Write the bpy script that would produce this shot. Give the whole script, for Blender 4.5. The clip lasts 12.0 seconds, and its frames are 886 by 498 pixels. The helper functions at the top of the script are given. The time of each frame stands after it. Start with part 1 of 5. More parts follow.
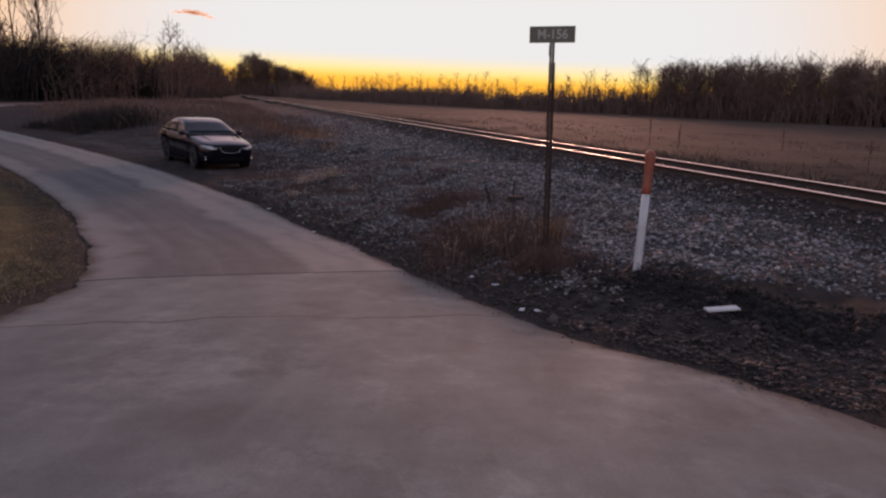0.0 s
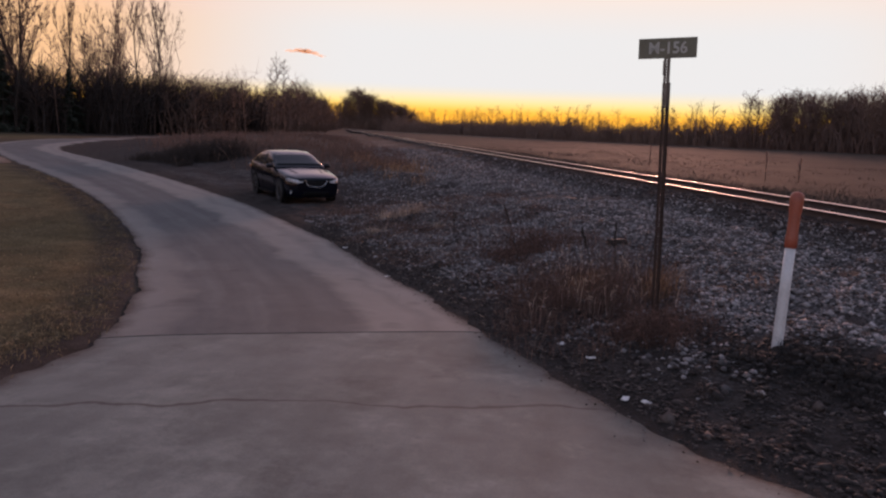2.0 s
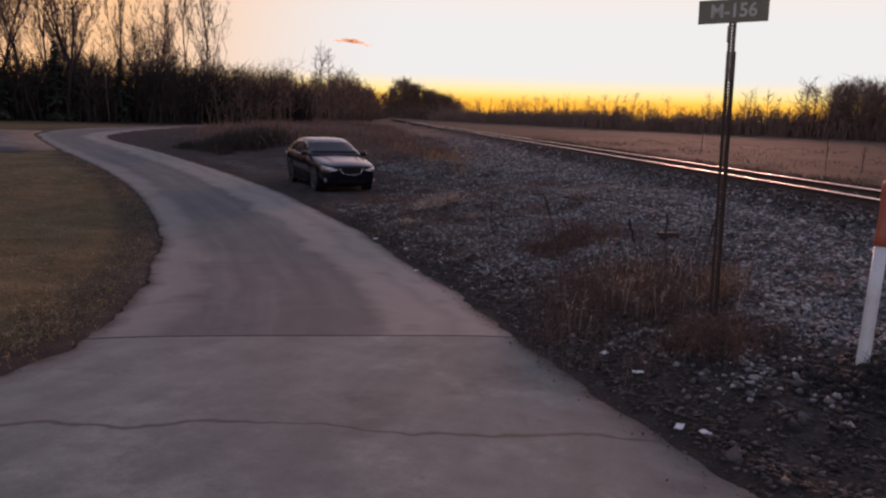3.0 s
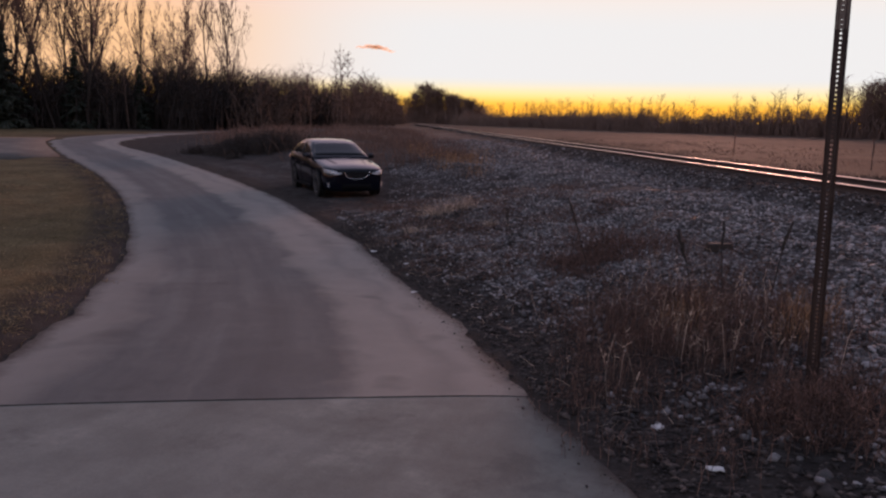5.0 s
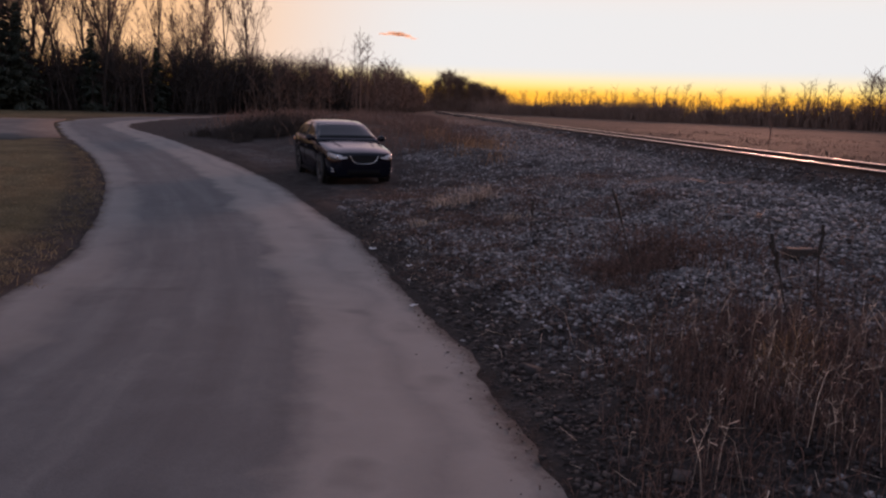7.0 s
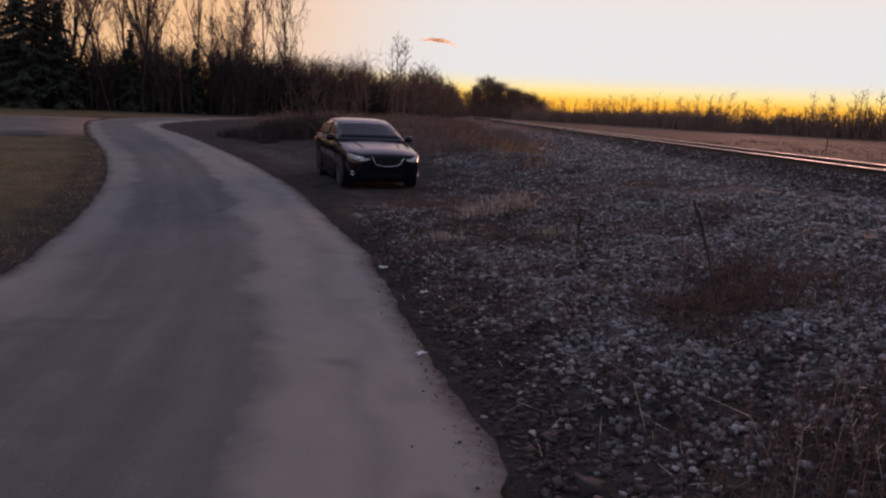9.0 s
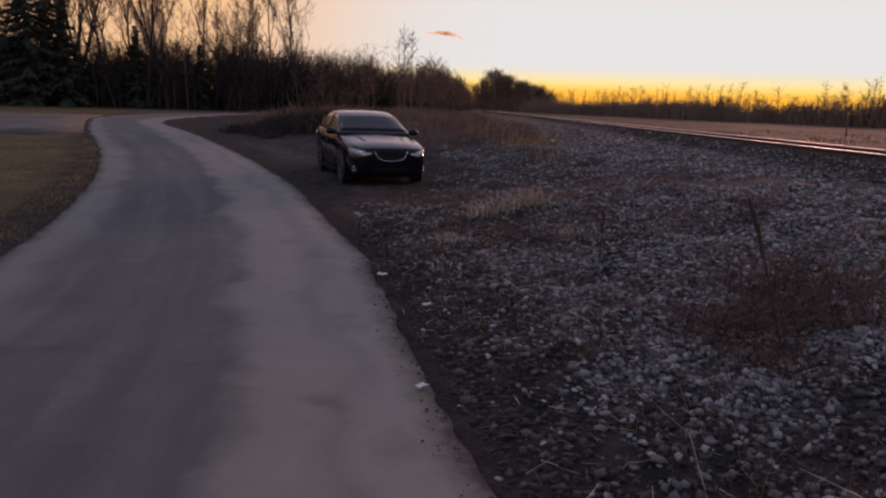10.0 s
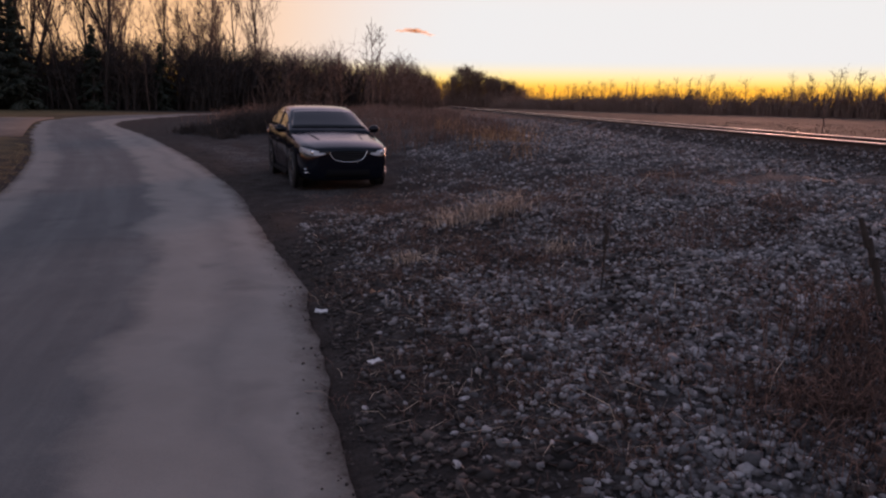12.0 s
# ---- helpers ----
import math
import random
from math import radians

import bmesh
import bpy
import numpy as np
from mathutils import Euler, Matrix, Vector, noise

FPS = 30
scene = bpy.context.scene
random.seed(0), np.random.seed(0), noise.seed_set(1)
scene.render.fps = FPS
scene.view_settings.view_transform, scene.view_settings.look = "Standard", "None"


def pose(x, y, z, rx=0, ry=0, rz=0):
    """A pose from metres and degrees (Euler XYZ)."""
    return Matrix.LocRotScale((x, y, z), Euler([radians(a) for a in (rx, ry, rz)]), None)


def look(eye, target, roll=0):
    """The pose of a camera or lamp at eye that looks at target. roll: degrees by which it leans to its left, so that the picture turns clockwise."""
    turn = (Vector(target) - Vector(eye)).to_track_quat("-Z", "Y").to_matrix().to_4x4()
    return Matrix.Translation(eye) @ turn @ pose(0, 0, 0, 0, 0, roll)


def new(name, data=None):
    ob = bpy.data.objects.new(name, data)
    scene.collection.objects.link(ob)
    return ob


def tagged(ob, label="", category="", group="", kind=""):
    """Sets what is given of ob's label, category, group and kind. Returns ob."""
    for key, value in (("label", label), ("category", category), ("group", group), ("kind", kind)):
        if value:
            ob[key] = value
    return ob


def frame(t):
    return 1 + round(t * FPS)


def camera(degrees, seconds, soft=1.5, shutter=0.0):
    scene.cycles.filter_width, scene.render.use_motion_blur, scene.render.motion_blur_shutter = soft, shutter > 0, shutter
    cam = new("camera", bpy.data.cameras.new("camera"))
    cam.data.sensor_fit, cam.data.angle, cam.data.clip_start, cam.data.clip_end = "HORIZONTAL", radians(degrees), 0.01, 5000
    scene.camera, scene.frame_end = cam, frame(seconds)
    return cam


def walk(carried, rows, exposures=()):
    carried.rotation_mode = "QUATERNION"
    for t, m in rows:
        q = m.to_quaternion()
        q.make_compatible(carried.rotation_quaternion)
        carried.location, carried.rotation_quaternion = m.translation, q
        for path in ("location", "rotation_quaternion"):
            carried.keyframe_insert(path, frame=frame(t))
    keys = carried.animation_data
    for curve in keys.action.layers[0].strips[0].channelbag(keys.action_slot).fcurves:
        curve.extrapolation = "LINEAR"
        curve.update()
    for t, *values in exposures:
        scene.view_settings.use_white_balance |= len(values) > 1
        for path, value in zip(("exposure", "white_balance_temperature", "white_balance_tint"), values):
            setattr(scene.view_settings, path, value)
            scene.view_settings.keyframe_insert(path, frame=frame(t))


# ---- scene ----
cam = camera(62.7, 12.0, soft=2.3)
PATH = [
    (0, (0.559, -1.054, 2.02), (0.439, 0.9, 1.612), 2.3),
    (0.5, (0.638, -0.703, 2.023), (0.451, 1.253, 1.647), 2.3),
    (1, (0.564, -0.343, 2.004), (0.323, 1.614, 1.666), 2.3),
    (1.5, (0.576, -0.001, 1.98), (0.272, 1.948, 1.655), 2.4),
    (2, (0.579, 0.417, 1.978), (0.19, 2.351, 1.647), 2.1),
    (2.5, (0.533, 0.827, 1.937), (0.092, 2.749, 1.6), 2.1),
    (3, (0.569, 1.246, 1.885), (0.063, 3.147, 1.522), 2.0),
    (3.5, (0.502, 1.679, 1.842), (-0.061, 3.566, 1.49), 1.8),
    (5.5, (0.262, 3.477, 1.654), (-0.308, 5.361, 1.298), 1.3),
    (6, (0.146, 3.881, 1.599), (-0.427, 5.762, 1.229), 1.6),
    (6.5, (0.013, 4.35, 1.556), (-0.566, 6.226, 1.176), 1.8),
    (7, (-0.093, 4.799, 1.515), (-0.712, 6.662, 1.13), 2.0),
    (9, (-0.541, 6.463, 1.344), (-1.253, 8.294, 0.971), 2.7),
    (9.5, (-0.651, 6.891, 1.337), (-1.396, 8.709, 0.963), 2.3),
    (10, (-0.818, 7.255, 1.288), (-1.552, 9.074, 0.897), 2.0),
    (10.5, (-0.908, 7.637, 1.264), (-1.636, 9.459, 0.878), 1.6),
    (11, (-1.064, 7.974, 1.216), (-1.79, 9.795, 0.822), 1.2),
    (11.5, (-1.213, 8.372, 1.204), (-1.904, 10.21, 0.822), 1.0),
    (12, (-1.296, 8.793, 1.201), (-1.963, 10.636, 0.805), 1.1),
]
walk(cam, [(t, look(eye, target, roll)) for t, eye, target, roll in PATH], exposures=[(0.0, 1.74, 5650, 52), (5.0, 1.79, 5650, 52), (8.0, 1.72, 5650, 52), (10.5, 1.64, 5650, 52), (12.0, 1.78, 5650, 52)])

# ---- sky and light: just after sunset, the glow lies over the far field ----
SUN_BEARING = 6.0   # degrees from +y
HAZE_BEARING = -2.0
HAZE_WHITE, HAZE_PEACH = (1.57, 1.76, 1.15, 1), (1.86, 1.24, 0.42, 1)
HAZE_CREAM, HAZE_PINK = (1.80, 1.70, 0.98, 1), (1.72, 1.20, 0.78, 1)
HAZE_HORIZON, HAZE_YELLOW, HAZE_ORANGE = (2.3, 1.15, 0.03, 1), (2.3, 1.85, 0.20, 1), (2.0, 1.10, 0.20, 1)
OVERHEAD = (1.27, 1.12, 0.99, 1)
world = bpy.data.worlds.new("dusk")
scene.world = world
world.use_nodes = True
wn, wl = world.node_tree.nodes, world.node_tree.links
wn.clear()
sky = wn.new("ShaderNodeTexSky")
sky.sky_type = "NISHITA"
sky.sun_disc = False
sky.sun_elevation = radians(2.4)
sky.sun_rotation = radians(SUN_BEARING)
sky.air_density, sky.dust_density, sky.ozone_density = 1.0, 1.7, 0.8
sky_bg = wn.new("ShaderNodeBackground")
sky_bg.inputs["Strength"].default_value = 0.15
sky_out = wn.new("ShaderNodeOutputWorld")
warm = wn.new("ShaderNodeHueSaturation")   # a hazy, redder dusk than clear air gives
warm.inputs["Hue"].default_value, warm.inputs["Saturation"].default_value = 0.469, 1.005
wl.new(sky.outputs["Color"], warm.inputs["Color"])
# low haze lies before the clear sky: orange at the horizon, near white over the sunset, peach and pink aside and higher up
heading = wn.new("ShaderNodeTexCoord").outputs["Generated"]
rise = wn.new("ShaderNodeSeparateXYZ")
wl.new(heading, rise.inputs["Vector"])
toward = wn.new("ShaderNodeVectorMath")
toward.operation = "DOT_PRODUCT"
toward.inputs[1].default_value = (math.sin(radians(HAZE_BEARING)), math.cos(radians(HAZE_BEARING)), 0.0)
wl.new(heading, toward.inputs[0])


def sky_step(value, a, b):
    n = wn.new("ShaderNodeMapRange")
    n.interpolation_type = "SMOOTHSTEP"
    n.inputs["From Min"].default_value, n.inputs["From Max"].default_value = a, b
    wl.new(value, n.inputs["Value"])
    return n.outputs["Result"]


def sky_rise(a, b):
    return sky_step(rise.outputs["Z"], math.sin(radians(a)), math.sin(radians(b)))


def sky_mix(fac, a, b, mode="MIX"):
    n = wn.new("ShaderNodeMix")
    n.data_type, n.blend_type = "RGBA", mode
    for key, v in (("Factor", fac), ("A", a), ("B", b)):
        if isinstance(v, tuple):
            n.inputs[key].default_value = v
        else:
            wl.new(v, n.inputs[key])
    return n.outputs["Result"]


aside = sky_step(toward.outputs["Value"], math.cos(radians(16)), math.cos(radians(38)))
haze = sky_mix(sky_rise(6.5, 11.0), sky_mix(aside, HAZE_WHITE, HAZE_PEACH), sky_mix(aside, HAZE_CREAM, HAZE_PINK))
glow = sky_mix(sky_rise(0.8, 2.2), HAZE_HORIZON, sky_mix(aside, HAZE_YELLOW, HAZE_ORANGE))
glow = sky_mix(sky_rise(1.2, 3.3), glow, haze)
clear = sky_mix(sky_rise(12, 35), warm.outputs["Color"], OVERHEAD, "MULTIPLY")
front = sky_mix(sky_rise(9, 30), glow, clear)
dome = sky_mix(sky_step(toward.outputs["Value"], math.cos(radians(80)), math.cos(radians(48))), clear, front)
wl.new(dome, sky_bg.inputs["Color"])
wl.new(sky_bg.outputs["Background"], sky_out.inputs["Surface"])
sun = new("sun", bpy.data.lights.new("sun", "SUN"))
sun.data.energy, sun.data.angle, sun.data.color = 1.5, radians(12), (1.0, 0.52, 0.24)
SB = radians(SUN_BEARING)
sun.matrix_world = look((0, 0, 30), (-math.sin(SB) * 100, -math.cos(SB) * 100, 30 - 3.5))


# ---- materials ----
def node_mat(name):
    m = bpy.data.materials.new(name)
    m.use_nodes = True
    t = m.node_tree
    return m, t, t.nodes["Principled BSDF"]


def noise_node(t, scale, detail=4.0, rough=0.6, coords=None):
    nz = t.nodes.new("ShaderNodeTexNoise")
    nz.inputs["Scale"].default_value = scale
    nz.inputs["Detail"].default_value = detail
    nz.inputs["Roughness"].default_value = rough
    if coords is not None:
        t.links.new(coords, nz.inputs["Vector"])
    return nz.outputs["Fac"]


def ramp(t, fac, stops):
    r = t.nodes.new("ShaderNodeValToRGB")
    els = r.color_ramp.elements
    while len(els) < len(stops):
        els.new(0.5)
    for e, (p, c) in zip(els, stops):
        e.position = p
        e.color = (*c, 1.0) if len(c) == 3 else c
    t.links.new(fac, r.inputs["Fac"])
    return r.outputs["Color"]


def mix(t, fac, a, b, mode="MIX"):
    n = t.nodes.new("ShaderNodeMix")
    n.data_type, n.blend_type = "RGBA", mode
    for sock, v in ((n.inputs["Factor"], fac), (n.inputs["A"], a), (n.inputs["B"], b)):
        pass
    ins = [s for s in n.inputs if s.enabled]
    for s, v in zip(ins, (fac, a, b)):
        if isinstance(v, (int, float)):
            s.default_value = v
        elif isinstance(v, tuple):
            s.default_value = (*v, 1.0)
        else:
            t.links.new(v, s)
    return [o for o in n.outputs if o.enabled][0]


def maths(t, op, a, b=0.0, c=0.0, clamp=False):
    n = t.nodes.new("ShaderNodeMath")
    n.operation, n.use_clamp = op, clamp
    for s, v in zip(n.inputs, (a, b, c)):
        if isinstance(v, (int, float)):
            s.default_value = v
        else:
            t.links.new(v, s)
    return n.outputs[0]


def bump(t, bsdf, height, strength, distance):
    b = t.nodes.new("ShaderNodeBump")
    b.inputs["Strength"].default_value, b.inputs["Distance"].default_value = strength, distance
    t.links.new(height, b.inputs["Height"])
    t.links.new(b.outputs["Normal"], bsdf.inputs["Normal"])


def place_of(t):
    return t.nodes.new("ShaderNodeNewGeometry").outputs["Position"]


def surface(name, dark, light, scale=3.0, fine=40.0, rough=0.8, metal=0.0, relief=0.3, depth=0.01, islands=False, coords="place"):
    """A worn surface: broad stains, fine grain and relief."""
    m, t, b = node_mat(name)
    if coords == "place":
        co = place_of(t)
    else:
        co = t.nodes.new("ShaderNodeTexCoord").outputs["Object"]
    broad, grain = noise_node(t, scale, 4, 0.6, co), noise_node(t, fine, 3, 0.6, co)
    mid = mix(t, 0.45, broad, grain)
    col = ramp(t, mid, [(0.3, dark), (0.7, light)])
    if islands:
        rnd = t.nodes.new("ShaderNodeNewGeometry").outputs["Random Per Island"]
        shade = ramp(t, rnd, [(0.0, (0.32, 0.32, 0.32)), (0.6, (1.0, 1.0, 1.0)), (1.0, (2.2, 2.2, 2.2))])
        col = mix(t, 1.0, col, shade, "MULTIPLY")
    t.links.new(col, b.inputs["Base Color"])
    b.inputs["Roughness"].default_value, b.inputs["Metallic"].default_value = rough, metal
    if relief:
        bump(t, b, grain, relief, depth)
    return m


def plain(name, colour, rough=0.5, metal=0.0, coat=0.0):
    m, t, b = node_mat(name)
    b.inputs["Base Color"].default_value = (*colour, 1.0)
    b.inputs["Roughness"].default_value, b.inputs["Metallic"].default_value = rough, metal
    b.inputs["Coat Weight"].default_value = coat
    b.inputs["Coat Roughness"].default_value = 0.05
    return m


# ---- building helpers ----
def mesh_from(name, verts, faces):
    me = bpy.data.meshes.new(name)
    verts = np.asarray(verts, dtype=np.float32)
    faces = [np.asarray(f, dtype=np.int32) for f in (faces if isinstance(faces, list) else [faces]) if len(f)]
    me.vertices.add(len(verts))
    me.vertices.foreach_set("co", verts.ravel())
    loops = np.concatenate([f.ravel() for f in faces])
    totals = np.concatenate([np.full(len(f), f.shape[1], dtype=np.int32) for f in faces])
    starts = np.concatenate([[0], np.cumsum(totals)[:-1]]).astype(np.int32)
    me.loops.add(len(loops))
    me.loops.foreach_set("vertex_index", loops)
    me.polygons.add(len(totals))
    me.polygons.foreach_set("loop_start", starts)
    me.update(calc_edges=True)
    return me


def smooth(me, on=True):
    me.polygons.foreach_set("use_smooth", [on] * len(me.polygons))
    return me


def put(name, me, material, parent=None, label=""):
    if material is not None and not me.materials:
        me.materials.append(material)
    ob = new(name, me)
    if parent is not None:
        ob.parent = parent
    if label:
        ob["label"] = label
    return ob


def part(name, bm, material, parent, label=""):
    me = bpy.data.meshes.new(name)
    bm.to_mesh(me)
    bm.free()
    return put(name, me, material, parent, label)


def thing(name, m, label, category, group=""):
    ob = new(name)
    ob.matrix_world = m
    ob.empty_display_size = 0.1
    return tagged(ob, label, category, group)


def box(bm, lo, hi, bevel=0.0):
    c = [(a + b) / 2 for a, b in zip(lo, hi)]
    d = [abs(b - a) for a, b in zip(lo, hi)]
    r = bmesh.ops.create_cube(bm, size=1.0, matrix=Matrix.Translation(c) @ Matrix.Diagonal((*d, 1)))
    if bevel:
        es = {e for v in r["verts"] for e in v.link_edges}
        bmesh.ops.bevel(bm, geom=list(es), offset=bevel, segments=2, affect="EDGES", profile=0.6)
    return bm


def tubes(p0, p1, r0, r1, sides=3):
    """Tapered sticks between the points p0 and p1: vertices and quads."""
    p0, p1 = np.asarray(p0, float), np.asarray(p1, float)
    r0, r1 = np.asarray(r0, float), np.asarray(r1, float)
    d = p1 - p0
    d /= np.linalg.norm(d, axis=1, keepdims=True) + 1e-9
    ref = np.where(np.abs(d[:, 2:3]) > 0.9, np.array([[1.0, 0, 0]]), np.array([[0, 0, 1.0]]))
    a = np.cross(d, ref)
    a /= np.linalg.norm(a, axis=1, keepdims=True) + 1e-9
    b = np.cross(d, a)
    rings = []
    for p, r in ((p0, r0), (p1, r1)):
        for k in range(sides):
            an = 2 * math.pi * k / sides
            rings.append(p + r[:, None] * (math.cos(an) * a + math.sin(an) * b))
    v = np.stack(rings, axis=1)
    base = np.arange(len(p0))[:, None] * (2 * sides)
    f = [np.concatenate([base + k, base + (k + 1) % sides, base + sides + (k + 1) % sides, base + sides + k], axis=1) for k in range(sides)]
    return v.reshape(-1, 3), np.concatenate(f)


def joined(pieces):
    vs, fs, o = [], [], 0
    for v, f in pieces:
        vs.append(v)
        fs.append(f + o)
        o += len(v)
    return np.concatenate(vs), np.concatenate(fs)


# ---- plan ----
U = np.array([-0.3544, 0.9351])     # along the track
N = np.array([0.9351, 0.3544])      # across it, towards the field
RAIL_NEAR, RAIL_FAR, RAIL_TOP = 10.2, 11.64, 0.655
RIGHT_EDGE = np.array([(40, -45), (24, -25), (10.5, -8), (5.4, -0.4), (2.85, 3.02), (1.98, 4.14), (1.23, 4.85), (0.62, 5.8), (-0.47, 7.65), (-0.95, 8.7), (-1.8, 10.1), (-3.0, 11.9),
                       (-4.6, 14.2), (-6.3, 16.2), (-9.3, 19.7), (-14.5, 24.9), (-23, 32.8), (-30.6, 39.3), (-34.6, 43.6), (-37.6, 48.4), (-39.8, 54), (-42.3, 60), (-44.3, 66), (-47, 80), (-52, 110)])
LEFT_EDGE = np.array([(34, -50), (16, -27), (1.5, -9), (-1.8, -1.5), (-2.75, 1.5), (-3.1, 3.1), (-3.3, 4.3), (-3.42, 5.1), (-3.54, 5.93), (-4.3, 7.3), (-6.0, 10.1), (-8.4, 13.3),
                      (-11.6, 16.9), (-14.8, 20.1), (-18.6, 23.6), (-24.2, 28.4), (-29, 32.6), (-34, 37.2), (-38.6, 41.6), (-42.2, 46.3), (-45.2, 52), (-47.3, 58), (-48.4, 65), (-50.6, 80), (-55.5, 110)])


def ramp_z(y):
    a = 0.168 - 0.078 * (y - 4.46)
    z = -0.34 + 0.06 * np.log1p(np.exp(np.clip((a + 0.34) / 0.06, -50, 50)))
    return np.minimum(z, 0.58)


def grade(w):
    """How far the track and the field have fallen at w metres along the line."""
    return 0.0048 * np.clip(np.asarray(w, float) - 12.0, 0.0, 620.0)


def side_of(px, py, line):
    """Signed distance from a polyline: positive to its right as it runs."""
    best = np.full(px.shape, 1e9)
    sign = np.zeros(px.shape)
    for (ax, ay), (bx, by) in zip(line[:-1], line[1:]):
        dx, dy = bx - ax, by - ay
        t = np.clip(((px - ax) * dx + (py - ay) * dy) / (dx * dx + dy * dy), 0, 1)
        ox, oy = px - ax - t * dx, py - ay - t * dy
        d = np.hypot(ox, oy)
        s = np.sign(ox * dy - oy * dx)
        near = d < best
        best = np.where(near, d, best)
        sign = np.where(near, s, sign)
    return best * sign


def step01(x, a, b):
    t = np.clip((x - a) / (b - a), 0, 1)
    return t * t * (3 - 2 * t)


def lumps(px, py, size, seed):
    """Cheap smooth noise, about -1 to 1."""
    g = np.random.default_rng(seed)
    out = np.zeros(px.shape)
    for k in range(10):
        an, f = g.uniform(0, 2 * math.pi), (0.6 + 1.4 * g.random()) * 2 * math.pi / size
        out += np.sin((px * math.cos(an) + py * math.sin(an)) * f + g.uniform(0, 6.28))
    return out / 3.2


def ground_z(px, py, rough=True):
    px, py = np.asarray(px, float), np.asarray(py, float)
    s = px * N[0] + py * N[1]
    r = ramp_z(py)
    right, left = side_of(px, py, RIGHT_EDGE), -side_of(px, py, LEFT_EDGE)
    w = px * U[0] + py * U[1]
    d = np.maximum(right - 2.6 * step01(w, 16.5, 21), 0)
    shoulder = np.maximum(r, np.minimum(r + 0.13 * np.maximum(d - 0.15, 0), 0.16 + 0.02 * np.minimum(d, 8)))
    bank = 0.50 * step01(s, 8.5, 9.5) * (1 - step01(s, 12.6, 14.0))
    z = shoulder * (1 - step01(s, 8.3, 9.3)) + step01(s, 8.3, 9.3) * np.maximum(0.0, bank)
    z = np.where(s > 14.6, np.maximum(-0.1, z - 0.1 * step01(s, 14.6, 17)), z)
    z = z - grade(w) * step01(s, -6.0, 6.0)
    off = np.maximum(right, left)
    if rough:
        amount = step01(off, 0.15, 0.7) * (1 - 0.7 * step01(s, 9.0, 10.0) * (1 - step01(s, 13.5, 15)))
        z = z + amount * (0.035 * lumps(px, py, 1.7, 3) + 0.018 * lumps(px, py, 0.55, 4))
    z = z + 0.045 * np.exp(-((px + 8.6) ** 2 + (py - 21.5) ** 2) / 7.0)
    if rough:
        k = (px - 2.3) * 0.68 - (py - 6.6) * 0.73     # along the dug-up turf
        c = (px - 2.3) * 0.73 + (py - 6.6) * 0.68
        heap = np.exp(-(c / 0.34) ** 2) * step01(k, -0.25, 0.25) * (1 - step01(k, 1.3, 2.0))
        z = z + heap * (0.07 + 0.05 * lumps(px, py, 0.75, 14) + 0.03 * lumps(px, py, 0.3, 15))
    z = z - 0.035 * (1 - step01(off, 0.0, 0.24))
    return z


def gz(x, y):
    return float(ground_z(np.array([x]), np.array([y]))[0])


def sw(s, w):
    return s * N[0] + w * U[0], s * N[1] + w * U[1]


# ---- ground ----
def axis(lo, hi, step, far):
    mid = np.arange(lo, hi, step)
    grow, x, d = [], hi, step
    while x < far:
        grow.append(x)
        d *= 1.25
        x += d
    back, x, d = [], lo, step
    while x > -far:
        d *= 1.25
        x -= d
        back.append(x)
    return np.concatenate([back[::-1], mid, grow])


